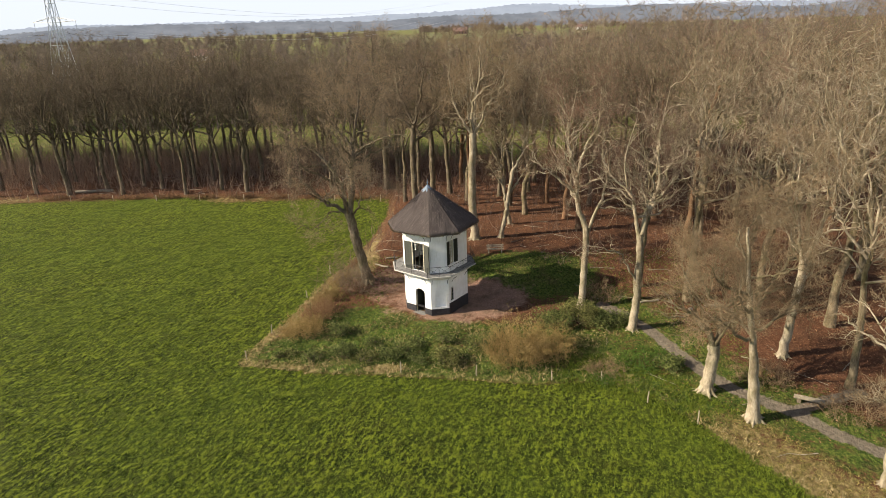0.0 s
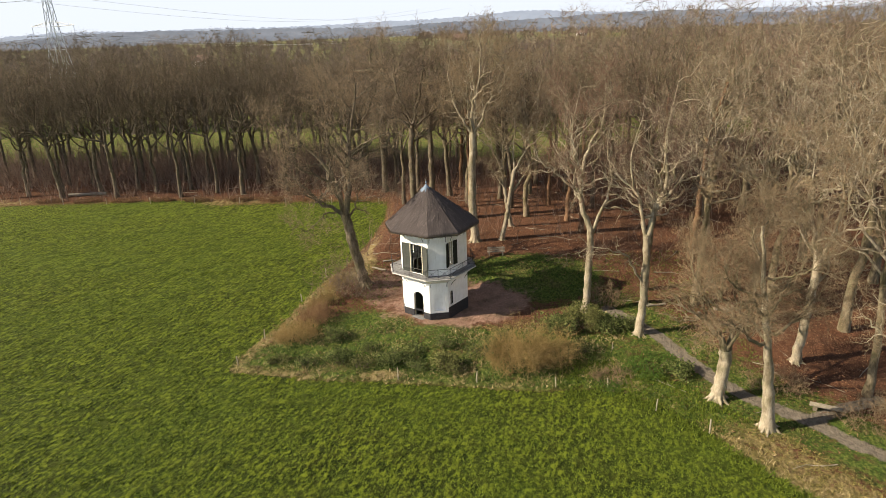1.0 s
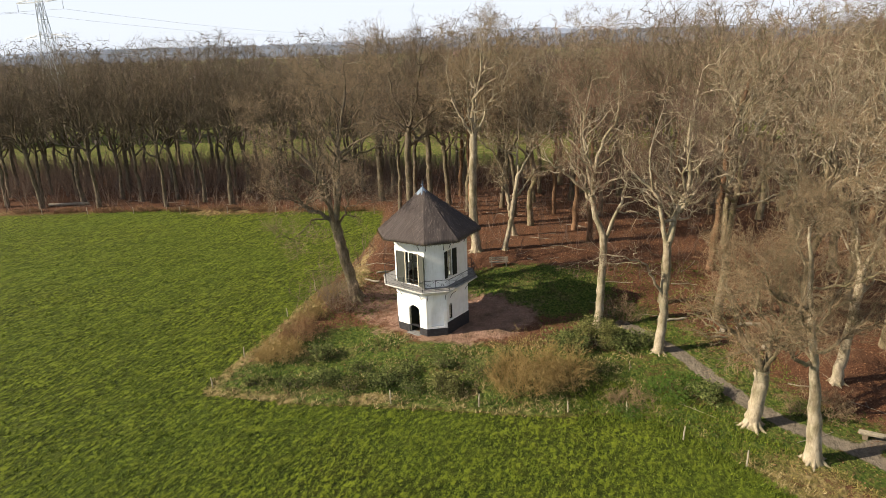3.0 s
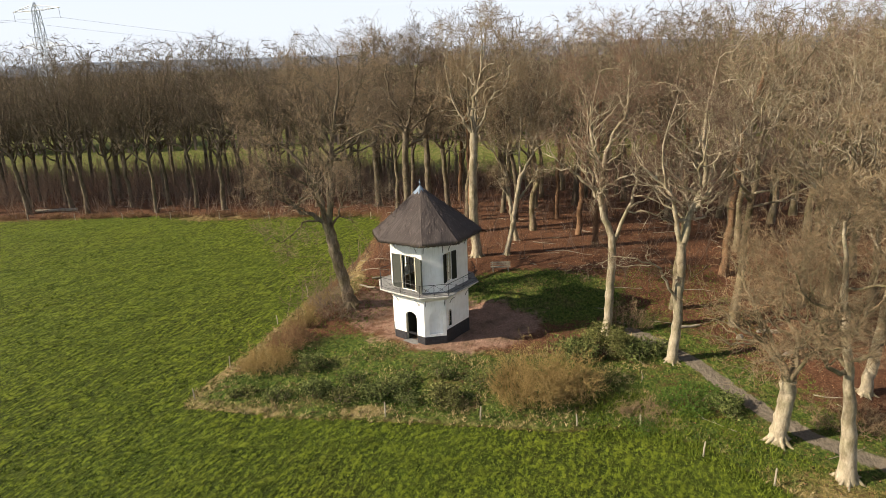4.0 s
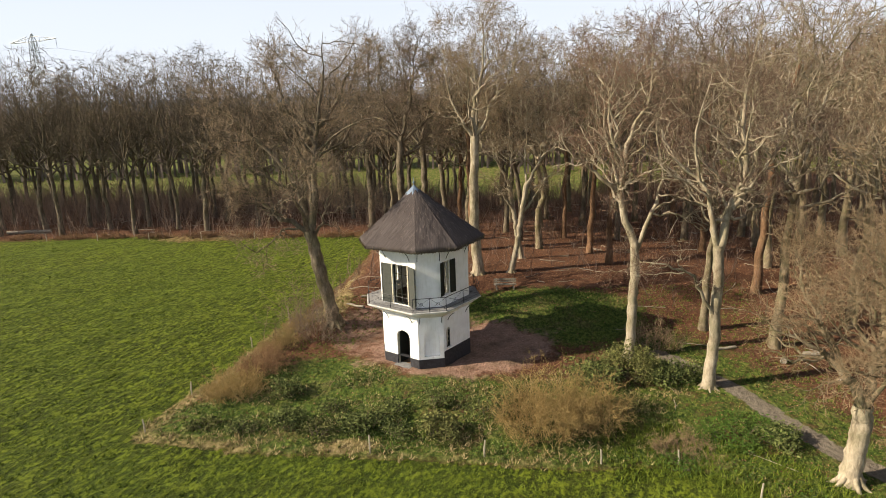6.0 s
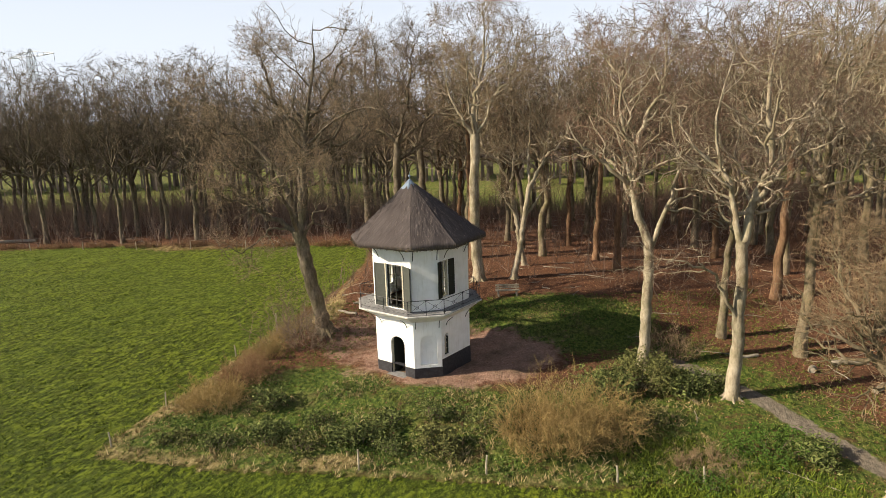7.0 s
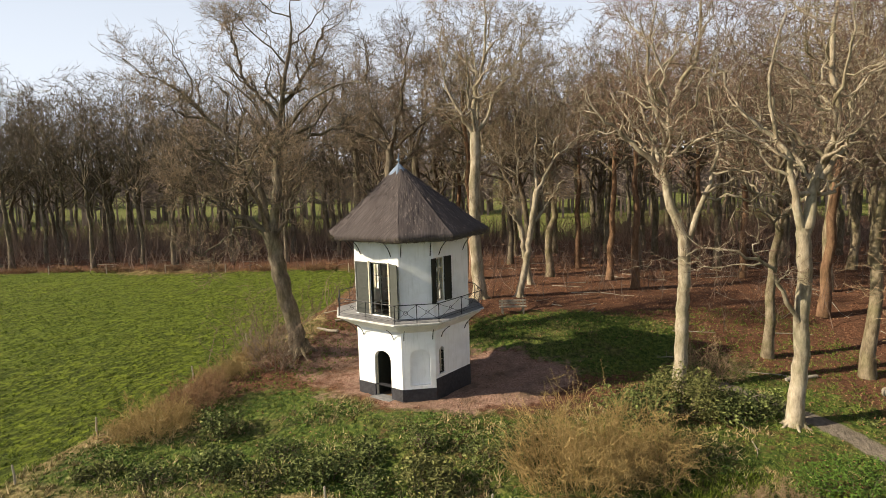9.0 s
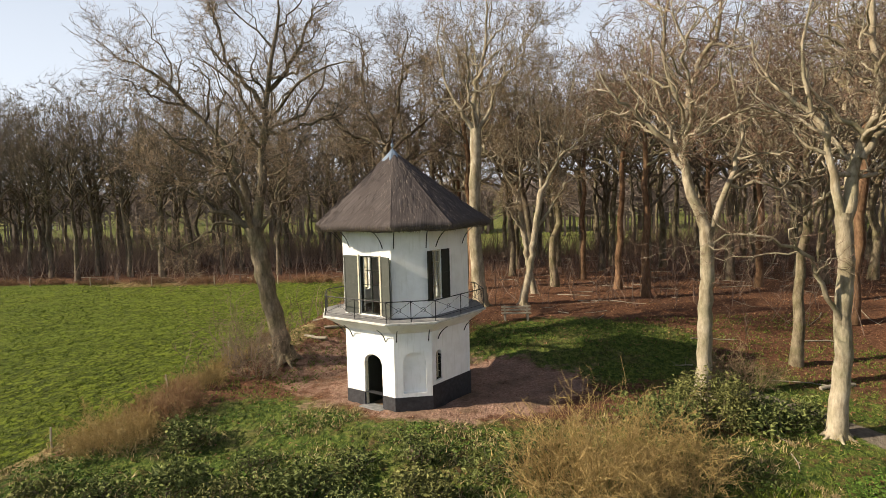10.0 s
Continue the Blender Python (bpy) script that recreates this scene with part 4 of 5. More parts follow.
    p = rings(Pile(), [[(APEX_X + r * math.cos(t), cy + r * math.sin(t), z) for t in np.arange(8) * math.pi / 4] for r, z in prof2], (False, True))
    put("finial", p.mesh("finial", True), LEAD, cap)
    return root


THATCH_STALK = blades("thatch_stalk", (0.06, 0.048, 0.042), (0.20, 0.168, 0.145))
build_pavilion()


# ---- single trees round the pavilion ----
def stand(x, y, turn=0.0, size=1.0, sink=0.05):
    return Matrix.LocRotScale((x, y, ground_z(x, y) - sink), Euler((0, 0, radians(turn))), (size, size, size))


def single_trees():
    g = "trees round the pavilion"
    fine = dict(n2=8, n3=6, n4=5, b0=0.28, b1=0.6)
    pale = (BARK_PALE, BARK_PALE, TWIG_PALE)
    oak = (BARK_OAK, BARK_OAK, TWIG_OAK)
    mixed = (BARK_PALE, BARK_PALE, TWIG_BEECH)
    # slender pale tree with a wide fork, beside the terrace
    me = tree_meshes(21, [(0, 0, 0), (0.12, 0, 3), (0.15, 0, 5.5), (0.15, 0, 7.8)], 0.33, 0.29, [
        ([(0.15, 0, 7.5), (-0.5, 0.1, 9.5), (-0.85, 0.2, 11), (-0.75, 0.2, 12.8), (-1.4, 0.5, 15.5), (-1.2, 0.5, 20)], 0.30),
        ([(0.2, 0, 7.2), (0.9, 0, 8.7), (1.7, 0.2, 10.4), (1.8, 0.3, 12.4), (1.3, 0.3, 14.8), (1.8, 0, 18.5)], 0.19),
        ([(-0.85, 0.2, 11), (-2.2, 0, 12.3), (-3.6, -0.2, 13.2), (-4.8, 0, 14.8)], 0.17),
        ([(-0.8, 0.2, 12.4), (0, 0.5, 14.5), (0.9, 1, 17), (1.2, 1, 20.5)], 0.2),
        ([(-0.6, 0.2, 10.2), (-1.0, 1.6, 12), (-1.5, 3, 15), (-1.2, 3.5, 18.5)], 0.16),
        ([(-0.8, 0.1, 11.4), (-1.3, -1.4, 13), (-2.2, -2.8, 15.5), (-2.0, -3, 18)], 0.14)], dict(fine, fill=(-0.5, 0.2, 14.3, 5.2, 7.4, 9)))
    plant("beech_tree", me, *mixed, stand(12.0, 53.3), "slender pale-barked bare tree with a wide fork", g)
    # pale tree by the footpath, with a low drooping limb
    me = tree_meshes(22, [(0, 0, 0), (0.15, 0, 3), (0.1, 0, 6), (0.05, 0, 8.8)], 0.33, 0.29, [
        ([(0.05, 0, 8.5), (0.8, 0.2, 10.8), (1.2, 0.2, 13), (1.0, 0.3, 16), (1.6, 0.5, 20.5)], 0.30),
        ([(0.05, 0, 8.3), (-0.55, 0, 10.2), (-0.95, 0, 12), (-1.4, 0.2, 14), (-1.1, 0.2, 19)], 0.22),
        ([(0.8, 0.2, 10.8), (2.2, 0, 13), (3.6, 0, 17)], 0.17),
        ([(-0.95, 0, 12), (-2.6, 0.4, 14), (-4.2, 0.5, 16.5)], 0.13),
        ([(0.4, 0.1, 9.8), (0.6, 1.8, 12), (0.4, 3, 16)], 0.15),
        ([(1.0, 0.2, 12), (0.2, -1.5, 14), (0.0, -2.8, 17.5)], 0.14),
        ([(0.1, 0, 4.4), (-0.9, -0.4, 6.0), (-2.4, -0.6, 7.4), (-4.0, -0.8, 8.2), (-5.6, -1.0, 7.7)], 0.13)], dict(fine, fill=(0.3, 0.2, 14.2, 4.8, 6.8, 9)))
    plant("beech_tree", me, *mixed, stand(15.65, 49.3), "pale-barked bare tree with a low crooked limb", g)
    # thick old trunk beside the path
    me = tree_meshes(23, [(0, 0, 0), (0.08, 0, 1.5), (0.2, 0, 2.8), (0.15, 0, 4.0)], 0.46, 0.40, [
        ([(0.15, 0, 3.7), (-0.45, 0, 5.0), (-1.3, 0, 6.1), (-2.4, -0.2, 6.8), (-3.9, 0, 7.8)], 0.30),
        ([(0.25, 0, 3.9), (0.6, 0.1, 5.2), (0.2, 0.2, 6.6), (-0.5, 0.4, 7.8), (-0.2, 0.4, 10.5)], 0.22),
        ([(0.3, 0.1, 4.0), (1.2, 0.8, 6.0), (2.4, 1.2, 8.0), (3.0, 1.5, 10)], 0.16),
        ([(0.1, 0.2, 3.9), (-0.5, 1.6, 6), (-1.4, 2.6, 8.5), (-1.5, 3, 10.8)], 0.16),
        ([(0.1, -0.1, 3.9), (0.4, -1.4, 6.2), (0.2, -2.4, 8.4), (-0.4, -3, 9.8)], 0.14)], dict(n2=10, n3=7, n4=5, b0=0.35, b1=0.7, fill=(-0.2, 0.2, 8.4, 4.6, 4.2, 9)), flare=1.3)
    plant("old_tree", me, BARK_PALE, BARK_TAN, TWIG_PALE, stand(18.6, 40.3), "stout old tree with a gnarled split crown beside the path", g)
    # tall straight trunk at the wood's corner
    me = tree_meshes(24, [(0, 0, 0), (-0.35, 0, 3), (-0.8, 0, 6), (-1.6, 0, 10), (-2.2, 0, 14)], 0.43, 0.06,
                     [([(-0.9, 0, 6.5), (-2.0, 0.3, 8), (-3.4, 0.4, 9.2), (-4.7, 0.2, 11)], 0.13), ([(-1.2, 0, 8), (0.0, 0.2, 10), (1.4, 0.4, 12.4)], 0.13)],
                     dict(limbs=8, l0=0.3, l1=0.5, a0=30, a1=70, n2=8, n3=6, n4=5, fill=(-1.2, 0, 11.8, 4.8, 7.0, 9), **{"from": 0.45}))
    tall = plant("oak_tree", me, BARK_PALE, BARK_TAN, TWIG_PALE, stand(20.5, 36.9), "tall straight pale trunk with an olive-brown bare crown", g)
    # leaning tree behind the path
    me = tree_meshes(25, [(0, 0, 0), (0.1, 0, 2.5), (0.35, 0, 5.5), (0.5, 0.2, 8.5)], 0.34, 0.26, [
        ([(0.5, 0.2, 8.2), (1.4, 0.3, 11), (1.5, 0.4, 14), (2.0, 0.5, 18)], 0.2),
        ([(0.45, 0.2, 7.8), (-0.2, 0.2, 10), (-0.8, 0.3, 13), (-1.0, 0.3, 17)], 0.18)], dict(limbs=3, l0=0.5, l1=0.8, n2=8, n3=6, n4=5, fill=(0.8, 0.2, 13.5, 4.5, 6.0, 7)))
    lean = plant("beech_tree", me, *pale, stand(26.3, 44.6), "leaning pale-barked bare tree over leaf litter", g)
    copy_thing(lean, stand(25.2, 30.2, 165, 0.85))
    # broad oak at the field's edge
    me = tree_meshes(26, [(0, 0, 0), (-0.5, 0, 2.5), (-1.0, 0, 5), (-1.4, 0, 7.4)], 0.50, 0.45, [([(x - 0.5, y, z) for x, y, z in pts], r) for pts, r in (
        ([(-0.85, 0, 7.0), (-2.0, -0.3, 8), (-3.2, -0.5, 8.9), (-4.5, -0.4, 10.4), (-6.4, -0.3, 11.6)], 0.25),
        ([(-0.9, 0, 7.3), (-1.6, 0.2, 10), (-2.9, 0.3, 12.6), (-5.0, 0.3, 15), (-7.2, 0.3, 16.4)], 0.28),
        ([(-0.85, 0, 7.2), (-0.2, 0.2, 10), (0.1, 0.3, 13), (0.4, 0.3, 16), (0.9, 0.3, 21)], 0.34),
        ([(0.0, 0.3, 13.5), (-1.6, 0.2, 16), (-2.6, 0, 19.5)], 0.18),
        ([(0.1, 0.3, 14.5), (2.0, 0.3, 17), (3.2, 0.2, 19.5)], 0.16),
        ([(-0.6, 0, 7.0), (0.2, -0.2, 8.0), (0.6, 0, 9.5), (1.6, 0, 11.4)], 0.13),
        ([(-0.8, 0.3, 7.4), (-1.1, 2.3, 10.2), (-1.1, 4.2, 14), (-1.2, 5, 18)], 0.2),
        ([(-0.9, -0.3, 7.4), (-1.0, -2.3, 9.6), (-1.2, -3.8, 12.4), (-0.9, -4.3, 15.5)], 0.18),
        ([(-1.6, -0.2, 7.6), (-2.8, -1.0, 7.4), (-4.4, -1.6, 6.6), (-6.0, -1.8, 6.4)], 0.1))], dict(n2=10, n3=7, n4=5, b0=0.3, b1=0.62, fill=(-2.1, 0, 13.6, 6.7, 7.8, 14)))
    plant("oak_tree", me, *oak, stand(-8.4, 59.5), "broad bare oak leaning over the pasture edge", g)
    # tall pale tree behind the pavilion
    me = tree_meshes(27, [(0, 0, 0), (-0.2, 0, 4), (-0.25, 0, 8), (-0.1, 0, 12.2)], 0.46, 0.36, [
        ([(-0.1, 0, 11.8), (-1.0, 0, 13.5), (-2.0, 0.2, 16), (-2.4, 0.2, 20)], 0.2),
        ([(-0.1, 0, 12), (0.1, 0.2, 15), (0.9, 0.3, 18), (1.0, 0.3, 22.5)], 0.26),
        ([(-0.1, 0, 12), (1.4, 0, 14.5), (2.9, -0.2, 17), (4.2, 0, 20)], 0.17),
        ([(-0.1, -0.1, 12), (-0.5, -1.6, 15), (-0.9, -2.8, 19)], 0.15),
        ([(-0.1, 0.1, 12), (0.2, 2, 15.5), (-0.4, 3.4, 20)], 0.16)], dict(n2=9, n3=6, n4=5, fill=(0.3, 0, 17.6, 5.3, 6.4, 12)))
    plant("beech_tree", me, *pale, stand(2.95, 68.6), "tall pale smooth-barked tree behind the pavilion", g)
    # slim curved tree with a V fork beside the seat
    me = tree_meshes(28, [(0, 0, 0), (0.5, 0, 2.5), (0.9, 0, 5), (1.4, 0, 8)], 0.28, 0.2, [
        ([(1.4, 0, 7.8), (1.2, 0.2, 10), (1.4, 0.3, 13), (1.1, 0.4, 16.5)], 0.14),
        ([(1.4, 0, 7.8), (2.6, 0.2, 9.8), (4.4, 0.3, 12), (5.4, 0.3, 15)], 0.16)], dict(limbs=2, n2=7, n3=5, n4=5, fill=(2.2, 0, 12.5, 3.6, 4.5, 5)))
    slim = plant("beech_tree", me, *pale, stand(5.9, 68.9), "slim curved tree with a V-shaped fork beside the bench", g)
    copy_thing(slim, stand(7.5, 74.2, 200, 0.95))
    # dark spreading oak behind the pavilion
    me = tree_meshes(29, [(0, 0, 0), (0.1, 0, 4), (0.0, 0, 8), (0.3, 0, 12)], 0.42, 0.33, [
        ([(0.3, 0, 11.4), (-1.5, 0, 13), (-3.8, 0, 14), (-6, 0, 16.5)], 0.2),
        ([(0.3, 0, 11.8), (-0.8, 0.3, 14.5), (-1.6, 0.3, 18), (-1.8, 0, 21.5)], 0.22),
        ([(0.3, 0, 12), (1.2, 0.2, 15), (1.8, 0.2, 18.5), (2.3, 0, 21.5)], 0.22),
        ([(0.3, 0, 11.6), (2.2, 0, 13), (4.4, 0, 14.8), (6.2, 0, 17.5)], 0.2),
        ([(0.3, 0, 10.2), (2.2, 0.3, 11), (4.2, 0.3, 12.4)], 0.12)], dict(limbs=2, n2=9, n3=6, n4=5, fill=(0.3, 0, 16.4, 7.0, 7.2, 10)))
    dark = plant("oak_tree", me, *oak, stand(-4.3, 78.0), "dark spreading bare oak at the wood's edge", g)
    copy_thing(dark, stand(-2.0, 84.0, 150, 0.95))
    copy_thing(dark, stand(-9.5, 96.0, 70, 1.05))


single_trees()


# ---- the wood ----
def wood_trees():
    rng = np.random.default_rng(77)
    kinds = []
    for s in range(13):
        r = np.random.default_rng(300 + s)
        oak = s < 4 or s in (9, 10)
        me = wood_meshes(300 + s, r.uniform(22.0, 24.0), r.uniform(6.0, 8.5) if oak else r.uniform(7.0, 11.0), r.uniform(5.2, 6.4), r.uniform(0.25, 0.36), 78 if oak else 90, far=s > 8)
        mats = (BARK_OAK, BARK_OAK, TWIG_OAK) if oak else (BARK_RED if s == 5 else BARK_TAN, BARK_PALE if s in (4, 6, 11) else BARK_TAN, TWIG_BEECH) if s < 7 or s > 10 else (BARK_TAN, BARK_PALE, TWIG_PALE)
        label = "tall dark bare oak standing in leaf litter" if oak else "tall bare beech with russet twigs in the wood" if s < 7 or s > 10 else "pale-limbed bare tree with straw-coloured twigs in the wood"
        kinds.append((me, mats, label))
    made = {}
    taken = [(25.2, 30.2), (12, 53.3), (15.5, 48.8), (18.6, 40.3), (20.5, 36.9), (26.3, 44.6), (-8.4, 59.5), (2.95, 69.3), (5.9, 69.5), (7.5, 74.2), (-4.3, 78), (-2, 84), (-9.5, 96)]

    def grow(x, y, k, size):
        m = stand(x, y, rng.uniform(0, 360), size)
        me, mats, label = kinds[k]
        if k in made:
            ob = copy_thing(made[k], m)
            ob.matrix_basis = m
        else:
            made[k] = plant("oak_tree" if mats[2] == TWIG_OAK else "beech_tree", me, *mats, m, label, "trees of the wood")
        taken.append((x, y))

    # those whose feet can be told apart
    for x, y, k, size in ((15.2, 71.2, 5, 0.95), (22.0, 54.0, 7, 0.95), (18.4, 57.1, 6, 0.85), (28.6, 56.7, 4, 0.9), (33.0, 55.0, 8, 0.95), (29.0, 40.2, 8, 0.9), (28.6, 32.5, 7, 0.85),
                          (28.2, 67.9, 7, 0.95), (17.2, 92.0, 1, 1.0), (7.4, 89.0, 2, 1.0), (25.4, 75.0, 5, 0.95), (19.0, 82.5, 3, 0.95), (-6.2, 88.5, 0, 1.0),
                          (-68, 101.5, 0, 1.02), (-61.5, 99.8, 1, 1.04), (-52.3, 98.9, 2, 1.0), (-47.0, 101.5, 3, 1.03), (-41.5, 97.4, 0, 1.0), (-36.5, 99.5, 2, 1.0), (-31.8, 97.5, 1, 1.03), (-25.2, 98.5, 3, 1.02), (-18.3, 97.0, 0, 1.04)):
        grow(x, y, k, size)

    def scatter(n, x0, x1, y0, y1, gap, choose, lo=0.85, hi=1.08):
        X, Y = rng.uniform(x0, x1, 4000), rng.uniform(y0, y1, 4000)
        free = (np.abs(X) < 8 + 0.74 * Y) & (wood_depth(X, Y) > 1.5) & (segment_distance(X, Y, FOOTPATH, False) > 2.5)
        for x, y in zip(X[free], Y[free]):
            if n == 0:
                break
            if min((x - a) ** 2 + (y - b) ** 2 for a, b in taken) > gap * gap:
                grow(x, y, int(rng.choice(choose)), rng.uniform(lo, hi))
                n -= 1

    scatter(26, -108, -8, 98, 110, 4.8, [0, 1, 2, 3], 0.88, 1.1)
    scatter(40, -122, -8, 108, 133, 5.0, [9, 10, 9, 10, 11], 0.86, 1.1)
    scatter(16, -6, 18, 76, 98, 4.8, [1, 2, 4, 5, 6], 0.88, 1.06)
    scatter(28, 16, 66, 76, 98, 5.6, [1, 2, 4, 5, 6], 0.98, 1.15)
    scatter(26, 24, 62, 48, 78, 5.6, [4, 5, 6, 7, 5, 6], 0.98, 1.12)
    scatter(22, 0, 30, 98, 120, 5.0, [11, 12, 10], 0.98, 1.16)
    scatter(40, 26, 100, 98, 136, 6.0, [11, 12, 11, 12, 9], 0.92, 1.18)
    scatter(7, 26, 45, 28, 48, 5.0, [7, 8], 0.8, 0.95)


wood_trees()


def undergrowth():
    """Thin saplings and brushwood on the floor of the wood."""
    rng = np.random.default_rng(8)
    n = 8600
    x, y = rng.uniform(-95, 62, n), rng.uniform(58, 130, n)
    thin = rng.uniform(0, 1, n) < np.where(x < -8, 1.0, np.where(y > 84, 0.75, 0.35))
    x, y = x[thin], y[thin]
    keep = (wood_depth(x, y) > 0.6) & (np.abs(x) < 6 + 0.74 * y) & ~((np.abs(x - 3) < 12) & (y < 66)) & ~((x > 10) & (x < 26) & (y < 60))
    x, y = x[keep], y[keep]
    z = height(x, y)
    bx, by = rng.uniform(-112, 62, 9500), rng.uniform(106, 134, 9500)
    keep = (wood_depth(bx, by) > 0.3) & (np.abs(bx) < 6 + 0.74 * by)
    bx, by = bx[keep], by[keep]
    x, y = np.concatenate([x, bx]), np.concatenate([y, by])
    z = height(x, y)
    S = np.stack([x, y, z - 0.05], -1)
    h = rng.uniform(0.8, 3.4, len(x)) ** 1.15 * np.where((y > 104) & (x < -8), 1.35, np.where(y > 90, 1.15, 0.9))
    way = rng.normal(0, 0.22, (len(x), 3)) + [0, 0, 1]
    P = strands(rng, S, way, h, 4, 0.22, 0.03)
    Rr = (0.012 + 0.006 * h)[:, None] * np.linspace(1, 0.3, 4)[None]
    p = Pile()
    tubes(p, P, Rr, 3)
    needles(rng, p, P, Rr, 8, 0.2, 0.4, 1.1, 0.010, 0.15)
    tagged(put("undergrowth", p.mesh("undergrowth"), TWIG_DARK), "thin bare saplings and brushwood among the trees", "undergrowth", "", "stuff")
    # fallen branches
    n = 520
    x, y = rng.uniform(-60, 50, n), rng.uniform(28, 112, n)
    d = wood_depth(x, y)
    keep = (d > 0.8) & (np.abs(x) < 6 + 0.74 * y) & (np.hypot(x + 1.4, y - 57) > 9) & ~((x < 12) & (y < 58)) & (segment_distance(x, y, FOOTPATH, False) > 1.2)
    x, y = x[keep], y[keep]
    S = np.stack([x, y, height(x, y) + 0.05], -1)
    a = rng.uniform(0, 6.28, len(x))
    P = strands(rng, S, np.stack([np.cos(a), np.sin(a), 0 * a], -1), rng.uniform(0.8, 3.0, len(x)), 4, 0.12, 0.0)
    P[:, :, 2] = height(P[..., 0], P[..., 1]) + 0.05
    Rr = rng.uniform(0.02, 0.05, (len(x), 1)) * np.linspace(1, 0.4, 4)[None]
    p = Pile()
    tubes(p, P, Rr, 4)
    needles(rng, p, P, Rr, 3, 0.3, 0.3, 0.8, 0.012)
    tagged(put("fallen_branches", p.mesh("fallen_branches"), OLDWOOD), "bleached fallen branches on the leaf litter", "branches", "", "stuff")


undergrowth()


# ---- shrubs ----
def twig_shrub(seed, rx, ry, h, stems, label, x, y, material=None, name="bare_shrub"):
    rng = np.random.default_rng(seed)
    a, r = rng.uniform(0, 6.28, stems), np.sqrt(rng.uniform(0, 1, stems))
    S = np.stack([np.cos(a) * r * rx * 0.8, np.sin(a) * r * ry * 0.8, np.zeros(stems)], -1)
    S[:, 2] = height(S[:, 0] + x, S[:, 1] + y) - ground_z(x, y) - 0.05
    way = np.stack([np.cos(a) * r * 0.55, np.sin(a) * r * 0.55, np.ones(stems)], -1) + rng.normal(0, 0.2, (stems, 3))
    lump = 0.5 + 0.5 * np.sin(3 * a + seed) * np.sin(5 * r + seed * 2)
    L = h * rng.uniform(0.5, 1.15, stems) * (1.1 - 0.45 * r) * (0.72 + 0.4 * lump)
    P = strands(rng, S, way, L, 5, 0.22, 0.0)
    Rr = rng.uniform(0.010, 0.02, (stems, 1)) * np.linspace(1, 0.35, 5)[None]
    root = tagged(new(name), label, "shrub", "shrubs on the bank")
    root.matrix_basis = pose(x, y, ground_z(x, y))
    p = Pile()
    tubes(p, P, Rr, 3)
    tagged(put("woody_base", p.mesh("woody_base"), material or TWIG_TAN, root), kind="stuff")
    p = Pile()
    P2, R2 = sprout(rng, P, Rr, 5, 0.2, 1.0, 30, 85, 0.28, 0.55, 3, 0.28, 0.03, 0.7, 0.4)
    tubes(p, P2, R2, 3)
    needles(rng, p, P2, R2, 6, 0.1, 0.15, 0.45, 0.007, 0.05)
    tagged(put("twig_growth", p.mesh("twig_growth"), material or TWIG_TAN, root), kind="stuff")
    return root


def leaves(pile, rng, C, size, droop=0.2):
    """Small folded leaves at the places C."""
    n = len(C)
    d = unit(rng.normal(0, 1, (n, 3)) * [1, 1, 0.6] + [0, 0, 0.15])
    side = unit(np.cross(d, rng.normal(0, 1, (n, 3)) + [0, 0, 1.5]))
    up = np.cross(side, d)
    s = size * rng.uniform(0.6, 1.3, (n, 1))
    V = np.stack([C, C + d * s * 0.5 + side * s * 0.26 + up * s * 0.08, C + d * s - up * s * droop, C + d * s * 0.5 - side * s * 0.26 + up * s * 0.08], 1)
    i = np.arange(n)[:, None] * 4
    pile.add(V, None, np.concatenate([i + [0, 1, 2], i + [0, 2, 3]]))


def leafy_shrub(seed, rx, ry, h, n, label, x, y, material=None, size=0.20, clumps=20):
    rng = np.random.default_rng(seed)
    root = tagged(new("evergreen_shrub"), label, "shrub", "shrubs on the bank")
    root.matrix_basis = pose(x, y, ground_z(x, y))
    a, r = rng.uniform(0, 6.28, clumps), np.sqrt(rng.uniform(0, 1, clumps))
    cx, cy = np.cos(a) * r * rx, np.sin(a) * r * ry
    gz = height(cx + x, cy + y) - ground_z(x, y)
    cz = gz + h * rng.uniform(0.35, 0.85, clumps) * (1.05 - 0.45 * r)
    S = np.stack([cx * 0.5, cy * 0.5, height(cx * 0.5 + x, cy * 0.5 + y) - ground_z(x, y) - 0.05], -1)
    E = np.stack([cx, cy, cz], -1)
    P = S[:, None] + (E - S)[:, None] * np.linspace(0, 1, 4)[None, :, None] + rng.normal(0, 0.05, (clumps, 4, 3))
    Rr = np.full((clumps, 1), 0.025) * np.linspace(1, 0.4, 4)[None]
    p = Pile()
    tubes(p, P, Rr, 4)
    tagged(put("woody_base", p.mesh("woody_base"), BARK_OAK, root), kind="stuff")
    which = rng.integers(0, clumps, n)
    off = unit(rng.normal(0, 1, (n, 3))) * (rng.uniform(0.25, 1, (n, 1)) ** 0.5) * np.array([0.30 * rx + 0.2, 0.30 * ry + 0.2, 0.32 * h + 0.05])
    C = E[which] + off
    C[:, 2] = np.maximum(C[:, 2], height(C[:, 0] + x, C[:, 1] + y) - ground_z(x, y) + 0.03)
    p = Pile()
    leaves(p, rng, C, size)
    tagged(put("foliage", p.mesh("foliage"), material or LEAF_DARK, root), kind="stuff")
    return root


